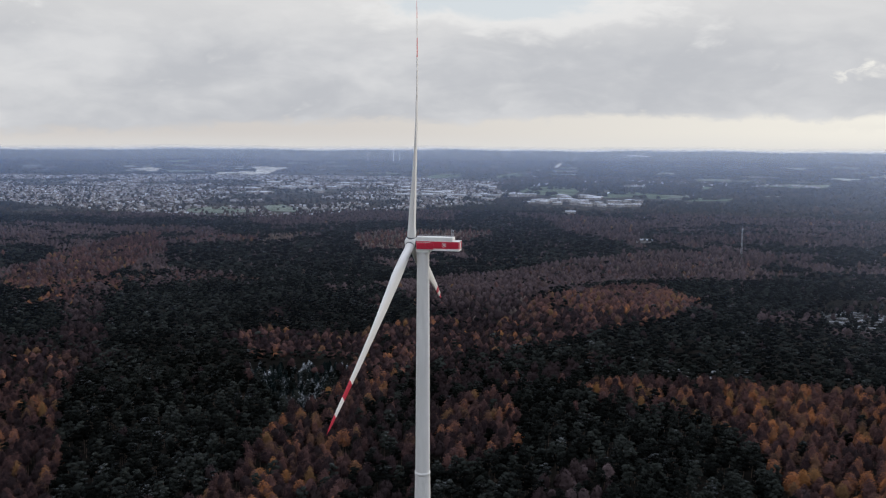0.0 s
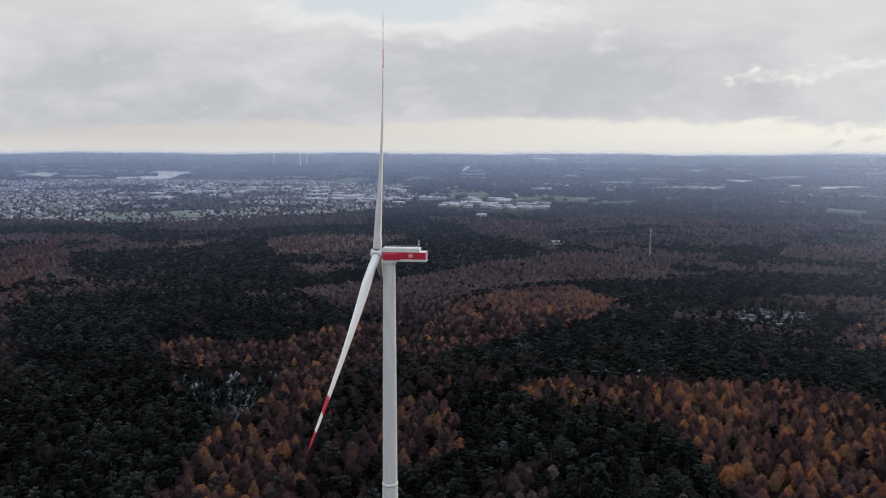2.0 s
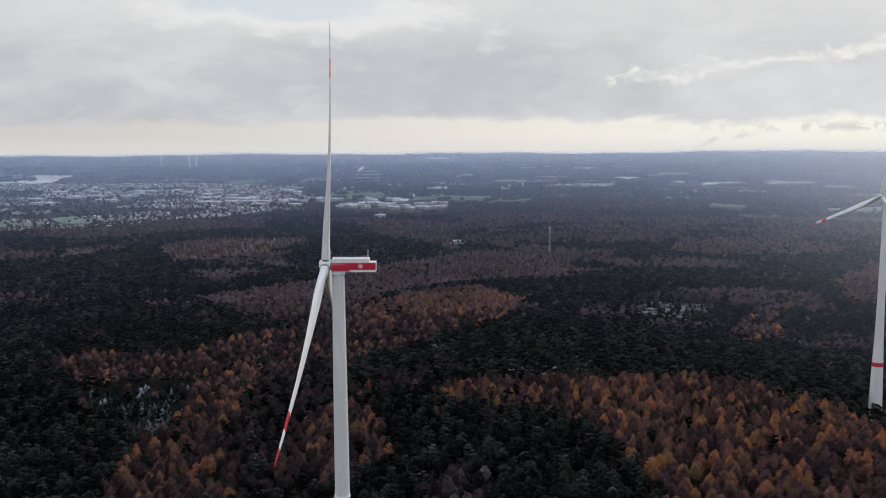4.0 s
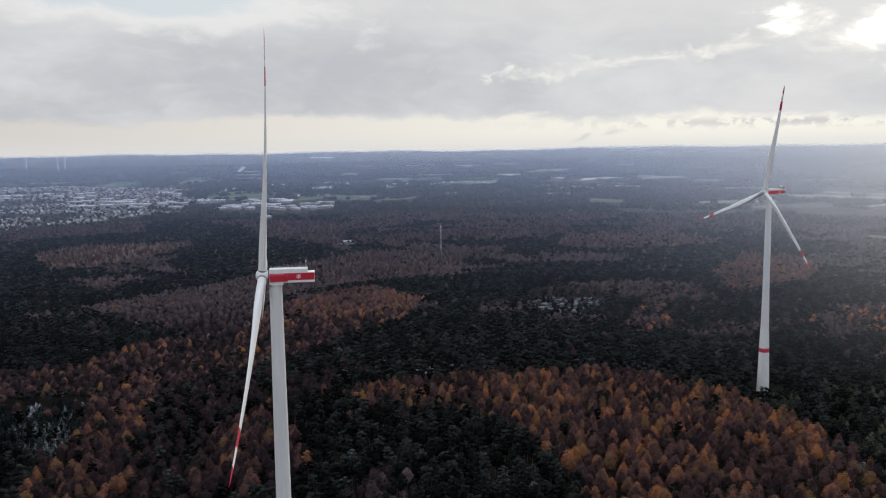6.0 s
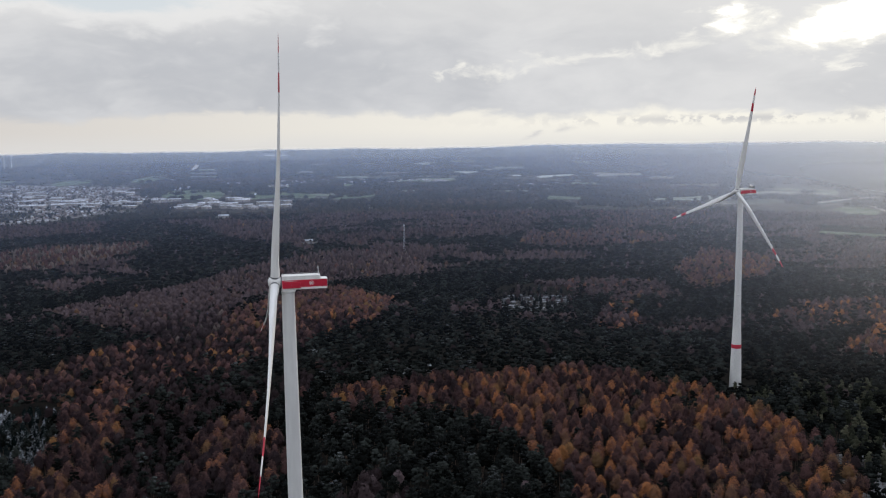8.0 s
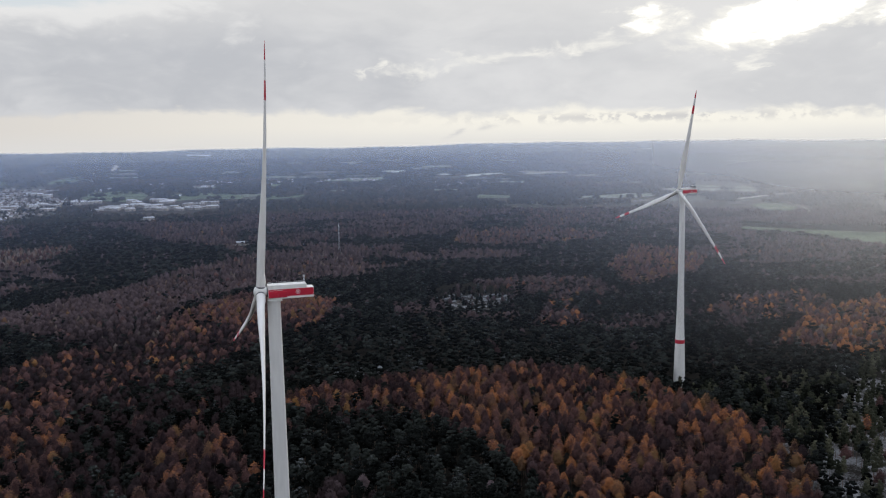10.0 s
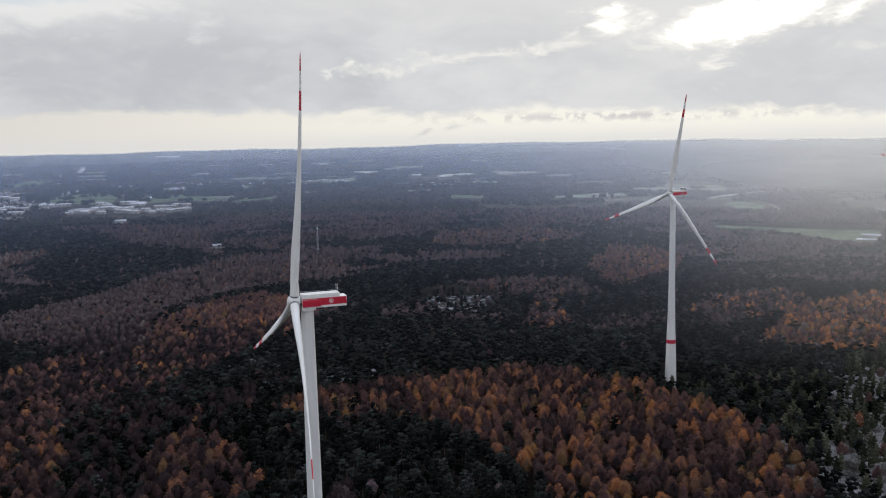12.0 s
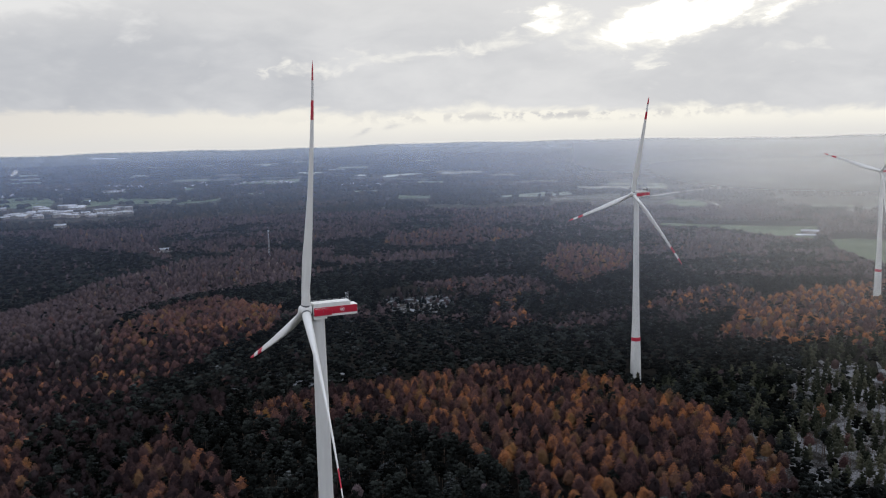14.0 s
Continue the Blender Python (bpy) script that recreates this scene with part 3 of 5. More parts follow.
# stands: shares of pine, larch, bare, spruce, birch and young pine, density, and the outline on the plan
STANDS = [
    ((0.96, 0.0, 0.04, 0, 0), 1.0, ((-398, 2024), (-279, 2023), (-146, 1820), (-81, 1600), (42, 1504), (74, 1367), (1, 1161), (-54, 1004), (-96, 962), (-180, 1000), (-183, 1132), (-248, 1302), (-212, 1455), (-327, 1540))),
    ((0.06, 0.04, 0.90, 0, 0), 1.0, ((-180, 2016), (32, 1948), (112, 1856), (69, 1490), (43, 1516), (-75, 1617), (-148, 1863))),
    ((0.12, 0.10, 0.78, 0, 0), 1.0, ((884, 1930), (1053, 1828), (918, 1514), (820, 1522), (701, 1378), (688, 1464))),
    ((0.96, 0.0, 0.04, 0, 0), 1.0, ((661, 1399), (803, 1486), (883, 1399), (740, 1154), (619, 956), (579, 1021), (491, 996))),
    ((0.30, 0.10, 0.60, 0, 0), 1.0, ((916, 1125), (992, 1118), (982, 1001), (904, 959), (850, 985))),
    ((0.03, 0.90, 0.07, 0, 0), 1.0, ((-315, 465), (-305, 530), (-220, 535), (-165, 620), (-80, 645), (-15, 775), (55, 885), (95, 915), (145, 720), (115, 610), (45, 565), (-5, 510), (-50, 490), (-115, 510), (-145, 460), (-170, 440), (-190, 450), (-245, 415))),
    ((0.06, 0.86, 0.08, 0, 0), 1.0, ((-170, 430), (-145, 460), (-90, 340), (-75, 235), (-75, 180), (-65, 125), (-80, 60), (-130, 60), (-150, 185), (-170, 280), (-150, 335))),
    ((0.42, 0.16, 0.42, 0, 0), 1.0, ((-145, 460), (-40, 500), (-5, 400), (-30, 340), (-50, 290), (-35, 125), (-65, 60), (-75, 180), (-70, 235), (-85, 340))),
    ((0.03, 0.92, 0.05, 0, 0), 1.0, ((-55, 300), (-30, 340), (-10, 275), (0, 225), (-10, 165), (-65, 185))),
    ((0.08, 0.50, 0.42, 0, 0), 1.0, ((-143, 587), (-94, 620), (-33, 603), (-29, 511), (-80, 494), (-118, 442))),
    ((0.05, 0.88, 0.07, 0, 0), 1.0, ((-177, 534), (-161, 540), (-143, 587), (-118, 442), (-114, 366), (-105, 289), (-107, 248), (-111, 227), (-133, 236))),
    ((0.40, 0.12, 0.48, 0, 0), 1.0, ((-118, 442), (-80, 488), (-36, 488), (-4, 427), (-11, 317), (-30, 325), (-49, 302), (-62, 242), (-63, 209), (-109, 227), (-107, 290), (-114, 366))),
    ((0.03, 0.92, 0.05, 0, 0), 1.0, ((-61, 208), (-58, 271), (-49, 302), (-30, 325), (-13, 299), (-12, 253), (1, 223), (-1, 185))),
    ((0.015, 0.92, 0.065, 0, 0), 1.0, ((28, 352), (58, 376), (122, 382), (210, 377), (281, 349), (308, 278), (319, 200), (309, 135), (298, 96), (270, 55), (150, 95), (148, 160), (143, 208), (118, 266), (50, 315))),
    ((0.06, 0.80, 0.14, 0, 0), 1.0, ((-450, 335), (-440, 365), (-415, 380), (-370, 330), (-330, 250), (-245, 140), (-190, 40), (-260, 40))),
    ((0.04, 0.86, 0.10, 0, 0), 1.0, ((-755, 700), (-870, 880), (-935, 1095), (-955, 1430), (-780, 1140), (-655, 780), (-665, 655))),
    ((0.06, 0.02, 0.02, 0.90, 0), 1.2, ((-250, 370), (-240, 405), (-180, 450), (-145, 340), (-155, 260), (-210, 310))),
    ((0.03, 0.04, 0.86, 0, 0.07), 1.0, ((-275, 815), (-195, 900), (-140, 970), (-15, 1215), (120, 1365), (245, 1345), (275, 1130), (230, 995), (75, 950), (-30, 810), (-55, 645), (-85, 595), (-145, 660))),
    ((0.12, 0.30, 0.58, 0, 0), 1.0, ((-774, 1113), (-863, 1287), (-809, 1383), (-697, 1399), (-619, 1223), (-711, 1191))),
    ((0.30, 0.50, 0.20, 0, 0), 1.0, ((-623, 748), (-657, 802), (-571, 835), (-467, 876), (-429, 798), (-530, 761))),
    ((0.10, 0.85, 0.05, 0, 0), 1.0, ((-535, 585), (-557, 679), (-640, 800), (-660, 700), (-600, 560))),
    ((0.25, 0.15, 0.60, 0, 0), 1.0, ((-565, 735), (-590, 890), (-520, 985), (-480, 915), (-530, 800), (-530, 685))),
    ((0.25, 0.10, 0.65, 0, 0), 1.0, ((-505, 490), (-640, 720), (-605, 725), (-355, 330), (-360, 310), (-415, 375))),
    ((0.02, 0.34, 0.0, 0, 0.64), 1.0, ((-525, 1480), (-455, 1580), (-240, 1600), (-240, 1525), (-270, 1415), (-365, 1255), (-435, 1270))),
    ((0.1, 0.0, 0.1, 0, 0.8), 1.0, ((-700, 1430), (-640, 1450), (-580, 1305), (-635, 1285))),
    # the pale birch share lightens this sunlit larch patch
    ((0.05, 0.75, 0.05, 0, 0.15), 1.0, ((480, 380), (615, 495), (705, 540), (815, 565), (925, 555), (615, 295), (530, 325))),
    ((0.15, 0.40, 0.45, 0, 0), 1.0, ((535, 560), (615, 630), (730, 630), (705, 540), (605, 480), (525, 500))),
    ((0.08, 0.80, 0.12, 0, 0), 1.0, ((600, 920), (780, 1175), (840, 1120), (835, 1005), (695, 820), (540, 740))),
    ((0.15, 0.25, 0.60, 0, 0), 1.0, ((505, 1360), (640, 1545), (780, 1510), (845, 1345), (725, 1265), (555, 1275))),
    ((0.15, 0.35, 0.50, 0, 0), 1.0, ((330, 565), (410, 705), (440, 715), (375, 540), (325, 495))),
    ((0.20, 0.08, 0.72, 0, 0), 1.0, ((355, 865), (485, 880), (535, 810), (490, 660), (415, 705), (330, 725))),
    ((0.55, 0.0, 0.20, 0.25, 0), 0.30, ((275, 715), (340, 805), (385, 835), (400, 745), (355, 675), (285, 655))),
    ((0.80, 0.0, 0.20, 0, 0), 0.35, ((95, 470), (115, 480), (145, 465), (140, 445), (105, 455))),
    ((0.06, 0.05, 0.02, 0, 0, 0.87), 0.56, ((300, 95), (370, 163), (449, 237), (518, 303), (590, 330), (680, 320), (520, 120), (380, 0), (300, 50))),
    # young pines mixed in for the sunlit olive of the pines here
    ((0.50, 0.0, 0.02, 0, 0, 0.48), 1.0, ((320, 255), (400, 305), (465, 260), (315, 110), (312, 130), (330, 200))),
    ((0.10, 0.30, 0.60, 0, 0), 1.0, ((495, 1390), (560, 1525), (690, 1495), (735, 1390), (640, 1310), (500, 1310))),
    ((0.97, 0.0, 0.03, 0, 0), 1.0, ((-815, 1215), (-525, 1395), (-425, 1235), (-270, 930), (-340, 780), (-635, 925))),
]
# open ground: middle, half width across the view, half depth along it
OPEN = [(0, 0, 22, 22), (345, 305, 12, 24), (826, 484, 15, 15)]
# open land farther out, as outlines on the true plan; woods keep off it
GLADES = {
    "long_meadow": ((1260, 1490), (1340, 1380), (1410, 1300), (1500, 1220), (1320, 1060), (1290, 1170), (1300, 1320), (1220, 1450)),
    "edge_meadow": ((1340, 1030), (1390, 1020), (1440, 940), (1080, 650), (1170, 780), (1210, 860), (1260, 960)),
    "river_meadow": ((1640, 1980), (1740, 2050), (1770, 1990), (1730, 1880), (1630, 1780), (1580, 1820)),
    "village_meadow": ((-150, 3210), (-90, 3330), (-50, 3570), (60, 3590), (160, 3460), (220, 3300), (190, 3120), (50, 3210), (-90, 3100)),
    "west_meadow": ((-426, 3508), (-415, 3900), (-241, 3950), (-160, 3560), (-170, 3290), (-198, 3156), (-377, 3343)),
    "canal_meadow": ((-735, 4901), (-774, 5430), (-694, 5899), (-679, 6100), (-599, 5483), (-639, 4844)),
    "dyke_meadow": ((-1151, 4831), (-1163, 5154), (-1032, 5434), (-949, 4962), (-1048, 4601)),
    "brook_meadow": ((1007, 2713), (1066, 2884), (1159, 2766), (1117, 2657)),
    "valley_meadow": ((1297, 2566), (1536, 2640), (1708, 2655), (1602, 2474), (1442, 2463)),
    "east_meadow": ((250, 3100), (350, 3330), (460, 3240), (410, 3100), (280, 3040)),
    "high_meadow": ((380, 4040), (470, 4300), (460, 4130), (400, 3910)),
    "pale_strip": ((1900, 1640), (1980, 1560), (1930, 1510), (1860, 1600)),
    "frosted_green": ((-1130, 2380), (-1100, 2470), (-960, 2280), (-940, 2190), (-1020, 2190)),
    "park": ((-1300, 2180), (-1260, 2340), (-1130, 2230), (-1040, 2160), (-1120, 2090), (-1230, 2080)),
    "small_lake": ((-3590, 5440), (-3620, 5760), (-3460, 5840), (-3330, 5610), (-3270, 5390), (-3100, 5080), (-3160, 5080), (-3380, 5370)),
    "broad_lake": ((-3050, 6460), (-2680, 6420), (-2530, 6020), (-2490, 5730), (-2240, 5010), (-2270, 4790), (-2450, 4970), (-2510, 4800), (-2650, 5060), (-2520, 5390), (-2670, 5770)),
    "lake_arm": ((-3450, 6540), (-3100, 6510), (-3000, 6230), (-3250, 6290)),
    "canal_reach": ((-545, 6700), (-665, 8700), (-605, 8650), (-528, 7330)),
    "canal_bend": ((-620, 6148), (-671, 6750), (-640, 6740), (-604, 6137)),
    "canal_end": ((-542, 5133), (-546, 5449), (-506, 5038)),
    "pond": ((-55, 3345), (-38, 3500), (-10, 3520)),
    "snow_strip": ((30, 13370), (400, 12940), (340, 12130), (60, 12710)),
    "works_yard": ((-320, 2790), (-240, 3010), (120, 2930), (90, 2740), (-20, 2630), (-150, 2650)),
    "farm_yard": ((72, 1612), (72, 1650), (110, 1650), (110, 1612)),
    "snowy_gap": ((290, 820), (330, 860), (400, 830), (370, 740), (330, 700), (280, 720)),
    "house_yard": ((-150, 2330), (-150, 2390), (-90, 2390), (-90, 2330)),
}


def strip(path, wide):
    """Outline of a band of even width along a path on the plan."""
    a = np.array(path, float)
    d = np.gradient(a, axis=0)
    side = np.stack([d[:, 1], -d[:, 0]], -1) / np.hypot(d[:, 0], d[:, 1])[:, None] * wide / 2
    return [tuple(p) for p in np.concatenate([a + side, (a - side)[::-1]])]


GLADES["river_bend"] = strip(((1810, 2060), (1800, 2000), (1760, 1920), (1730, 1850), (1680, 1770), (1630, 1710)), 7)
GLADES["river_middle"] = strip(((1710, 1520), (1740, 1520), (1780, 1490), (1810, 1490)), 12)
GLADES["river_wide"] = strip(((1820, 1430), (1860, 1450), (1900, 1450), (1980, 1480)), 26)
GLADES["river_end"] = strip(((1910, 1420), (1950, 1430), (2000, 1440)), 16)
GLADES["river_upper"] = strip(((1425, 2325), (1450, 2300), (1485, 2265)), 9)
GLADES["country_road"] = strip(((1750, 2200), (1900, 2280), (2010, 2330), (2120, 2360), (2230, 2380)), 26)
GLADES["pale_fields"] = strip(((2680, 2220), (2830, 2270), (3060, 2360)), 50)


def town_edge(az):
    """True distance at which the town begins, by bearing in radians."""
    return np.interp(np.degrees(az), [-52, -42, -36, -30, -25, -20, -14, -8, 0, 14], [3900, 3750, 3050, 2620, 2430, 2470, 2700, 3050, 4300, 4400])


def in_town(xt, yt):
    az, rt = np.arctan2(xt - EYE_X, yt - EYE_Y), np.hypot(xt - EYE_X, yt - EYE_Y)
    return (az < -0.13) & (rt > town_edge(az) - 150) & (rt < 5600)


def open_land(xt, yt, tall):
    """Which places of the true plan lie on open land, or so close before it that trees would hide it."""
    rt = np.hypot(xt - EYE_X, yt - EYE_Y)
    hit = np.zeros(len(xt), bool)
    for ring in GLADES.values():
        low, high = np.min(ring, 0) - 400, np.max(ring, 0) + 400
        near = np.nonzero((xt > low[0]) & (xt < high[0]) & (yt > low[1]) & (yt < high[1]))[0]
        for step in (0.0, 0.3, 0.6, 0.9):
            k = 1 + step * tall / (EYE_Z - PLAIN)
            hit[near] |= inside(EYE_X + (xt[near] - EYE_X) * k, EYE_Y + (yt[near] - EYE_Y) * k, ring)
    return hit


def species(x, y, rng):
    """For every place the kind of tree, or -1 for none."""
    n = len(x)
    far = np.hypot(x - EYE_X, y - EYE_Y)
    wander = 14 * (value_noise(x, y, 35, 3) - 0.5), 14 * (value_noise(x, y, 35, 4) - 0.5)
    belts = value_noise(x * 0.55, y, 130, 5) * 0.65 + value_noise(x, y, 45, 6) * 0.35
    bare = np.where(far > 1250, np.clip((belts - 0.47) * 22, 0.03, 0.9), np.clip((belts - 0.66) * 14, 0.02, 0.7))
    shares = np.zeros((n, 6))
    shares[:, 2], shares[:, 1] = bare * 0.98, bare * 0.02
    shares[:, 0] = 1 - bare
    dense = np.ones(n)
    for share, density, outline in STANDS:
        hit = inside(x + wander[0], y + wander[1], outline)
        shares[hit], dense[hit] = (share + (0.0,))[:6], density
    total = np.cumsum(shares / shares.sum(1, keepdims=True), 1)
    kind = (rng.rand(n)[:, None] > total).sum(1).clip(0, 5)
    kind[rng.rand(n) > dense] = -1
    for cx, cy, hw, hd in OPEN:
        reach = math.hypot(cx - EYE_X, cy - EYE_Y)
        vx, vy = (cx - EYE_X) / reach, (cy - EYE_Y) / reach
        kind[(np.abs((x - cx) * vy - (y - cy) * vx) < hw) & (np.abs((x - cx) * vx + (y - cy) * vy) < hd)] = -1
    k = true_reach(far) / np.maximum(far, 1)
    xt, yt = EYE_X + (x - EYE_X) * k, EYE_Y + (y - EYE_Y) * k
    kind[open_land(xt, yt, 20.0)] = -1
    kind[in_town(xt, yt) & (rng.rand(n) < 0.85)] = -1
    return kind


# ------------------------------------------------------------ tree shapes
BUSH_V = np.array([(1.0, 0, -0.3), (0, 1.0, -0.3), (-1.0, 0, -0.3), (0, -1.0, -0.3), (0.56, 0.56, 0.62), (-0.56, 0.56, 0.62), (-0.56, -0.56, 0.62), (0.56, -0.56, 0.62), (0, 0, 1.0)])
BUSH_F = np.array([(0, 1, 4), (1, 2, 5), (2, 3, 6), (3, 0, 7), (1, 5, 4), (2, 6, 5), (3, 7, 6), (0, 4, 7), (4, 5, 8), (5, 6, 8), (6, 7, 8), (7, 4, 8)])


def unit(v):
    return v / (np.linalg.norm(v, axis=-1, keepdims=True) + 1e-9)


def solid(v, f, tip=0.0):
    """A closed lump: place, twig number and smooth normal of every corner."""
    v = np.asarray(v, float)
    corner = v[f]
    flat = np.cross(corner[:, 1] - corner[:, 0], corner[:, 2] - corner[:, 0])
    normal = np.zeros_like(v)
    for k in range(3):
        np.add.at(normal, f[:, k], flat)
    return np.column_stack([v, np.full(len(v), tip), unit(normal)]), f


def apart(corners, centre=(0, 0, 14), soft=0.7, tips=1.0):
    """Loose sprays of needles or twigs, turned outward; the fourth number of a corner is 1 at the tip."""
    tri = np.asarray(corners, float).reshape(-1, 3, 3)
    flat = unit(np.cross(tri[:, 1] - tri[:, 0], tri[:, 2] - tri[:, 0]))
    out = unit(unit(tri.mean(1) - np.asarray(centre, float)) + np.array([0, 0, 0.25]))
    back = (flat * out).sum(1) < 0
    tri[back] = tri[back][:, [0, 2, 1]]
    flat[back] *= -1
    normal = unit(out * soft + flat * (1 - soft))
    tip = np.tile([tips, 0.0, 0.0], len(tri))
    return np.column_stack([tri.reshape(-1, 3), tip, np.repeat(normal, 3, 0)]), np.arange(3 * len(tri)).reshape(-1, 3)


def merged(pieces):
    verts, faces, count = [], [], 0
    for v, f in pieces:
        verts.append(v), faces.append(f + count)
        count += len(v)
    return np.concatenate(verts), np.concatenate(faces)


def trunk(height, radius, sides=4):
    a = np.linspace(0, 2 * np.pi, sides, endpoint=False)
    low = np.stack([radius * np.cos(a), radius * np.sin(a), 0 * a - 0.8], -1)
    tip = np.array([0, 0, height])
    return apart([[low[k], low[(k + 1) % sides], tip] for k in range(sides)], (0, 0, 5), 0.3, 0.0)


def pad(rng, centre, wide, high):
    """A cushion of needles on the end of a bough: uneven and flattened."""
    v = BUSH_V * (1 + 0.5 * (rng.rand(len(BUSH_V), 1) - 0.5)) + 0.22 * (rng.rand(len(BUSH_V), 3) - 0.5)
    return solid(v * np.array([wide * rng.uniform(0.85, 1.25), wide, high]) + np.asarray(centre), BUSH_F)


def shell(rng, base, top, radius, rings, sides, blunt, rough, belly=0.12):
    """The close-set inside of a crown: an uneven turned body whose boughs stand out in tiers."""
    rows, verts, faces = [], [], []
    for k in range(rings):
        h = k / rings
        reach = radius * (1 - h) ** blunt * (0.72 + 0.28 * min(1.0, h / belly)) * (1.0 if k % 2 == 0 else 0.86)
        a = np.linspace(0, 2 * np.pi, sides, endpoint=False) + rng.rand() * 6.283 / sides + 0.35 * (rng.rand(sides) - 0.5)
        r = reach * (1 + rough * (rng.rand(sides) - 0.5) * 2)
        z = base + (top - base) * h + (top - base) / rings * 0.5 * (rng.rand(sides) - 0.5) - (0.25 if k % 2 == 0 else 0.0)
        rows.append(np.arange(sides) + len(verts) * sides)
        verts.append(np.stack([r * np.cos(a), r * np.sin(a), z], -1))
    points = np.concatenate(verts + [np.array([[0.15 * rng.normal(), 0.15 * rng.normal(), top]])])
    for low, high in zip(rows, rows[1:]):
        for k in range(sides):
            m = (k + 1) % sides
            faces += [(low[k], low[m], high[m]), (low[k], high[m], high[k])]
    faces += [(rows[-1][k], rows[-1][(k + 1) % sides], len(points) - 1) for k in range(sides)]
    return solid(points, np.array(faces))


def sprays(rng, count, size, base, top, radius, droop, blunt=0.6, thin=0.45, soft=0.7, tips=1.0):
    """Needle-bearing twigs that stand out all over a crown."""
    out = []
    for k in range(count):
        h = ((k + rng.rand()) / count) ** 0.9
        reach = radius * (1 - h) ** blunt * (0.8 + 0.2 * min(1.0, h / 0.15)) + 0.1
        a = 2.4 * k + rng.rand()
        r = reach * rng.uniform(0.72, 1.06)
        d, e = np.array([math.cos(a), math.sin(a), 0]), np.array([-math.sin(a), math.cos(a), 0])
        c = d * r + np.array([0, 0, base + (top - base) * h + rng.uniform(-0.3, 0.4)])
        s = size * rng.uniform(0.7, 1.3) * (1.1 - 0.4 * h)
        tip = c + d * s * 0.9 + np.array([0, 0, s * rng.uniform(-droop, 0.55)])
        back = c - d * s * 0.6
        twist = e * s * thin * rng.uniform(0.7, 1.3) + np.array([0, 0, s * rng.uniform(-0.15, 0.15)])
        out += [tip, back + twist, back - twist]
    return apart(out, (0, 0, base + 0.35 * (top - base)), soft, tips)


def pine_crown(rng, level):
    """Scots pine: lopsided, rounded crown of flat needle cushions, high on the stem."""
    pads, brushes = ((18, 216), (11, 66), (4, 12), (1, 6))[level]
    grow = (0.82, 1.0, 1.55, 2.6)[level]
    out, brush = [], []
    lopsided = rng.uniform(-0.7, 0.7, 2)
    for k in range(pads):
        h = (k + 0.7 * rng.rand()) / pads
        a, r = 2.4 * k + rng.rand(), 3.5 * math.sqrt(max(0.05, 1 - (h * 1.02) ** 2)) * (0.45 + 0.55 * rng.rand())
        c = np.array([r * math.cos(a) + lopsided[0] * h, r * math.sin(a) + lopsided[1] * h, 13.2 + 6.6 * h + rng.uniform(-0.4, 0.4)])
        wide = grow * rng.uniform(1.05, 1.7)
        out.append(pad(rng, c, wide, wide * rng.uniform(0.5, 0.75)))
        for j in range(brushes // pads):
            b = rng.rand() * 6.283
            d = np.array([math.cos(b), math.sin(b), rng.uniform(0.1, 0.75)])
            p = c + d * np.array([wide, wide, wide * 0.5]) * rng.uniform(0.45, 0.95)
            s = grow * rng.uniform(0.5, 0.95)
            e = np.array([-d[1], d[0], rng.uniform(-0.4, 0.4)]) * s * rng.uniform(0.3, 0.55)
            brush.append((c, [p + d * s, p - d * 0.4 * s + e, p - d * 0.4 * s - e]))
    loose = [apart([t for _, t in brush], (lopsided[0] * 0.5, lopsided[1] * 0.5, 13.0), 0.6)]
    core = [shell(rng, 12.4, 17.8, 2.3, 2, 5, 0.5, 0.2)] if level < 2 else []
    return merged(core + out + loose)


def young_crown(rng, level):
    """Slender young pine: small cushions stacked up the stem, with gaps between them."""
    pads, brushes = ((16, 160), (11, 66), (7, 21), (3, 6))[level]
    grow = (0.8, 0.95, 1.15, 1.7)[level]
    out, brush = [], []
    for k in range(pads):
        h = (k + 0.6 * rng.rand()) / pads
        a, r = 2.4 * k + rng.rand(), 2.7 * (1 - h) ** 0.55 * (0.5 + 0.55 * rng.rand())
        c = np.array([r * math.cos(a), r * math.sin(a), 11.2 + 8.6 * h])
        wide = grow * rng.uniform(0.95, 1.5) * (1.15 - 0.35 * h)
        out.append(pad(rng, c, wide, wide * rng.uniform(0.6, 0.9)))
        for j in range(brushes // pads):
            b = rng.rand() * 6.283
            d = np.array([math.cos(b), math.sin(b), rng.uniform(0.0, 0.8)])
            p, s = c + d * wide * rng.uniform(0.5, 0.9), grow * rng.uniform(0.45, 0.9)
            e = np.array([-d[1], d[0], rng.uniform(-0.4, 0.4)]) * s * rng.uniform(0.3, 0.5)
            brush.append([p + d * s, p - d * 0.4 * s + e, p - d * 0.4 * s - e])
    return merged([shell(rng, 10.6, 19.6, 2.1, 4, 6, 0.55, 0.3)] + out + [apart(brush, (0, 0, 11), 0.6)])


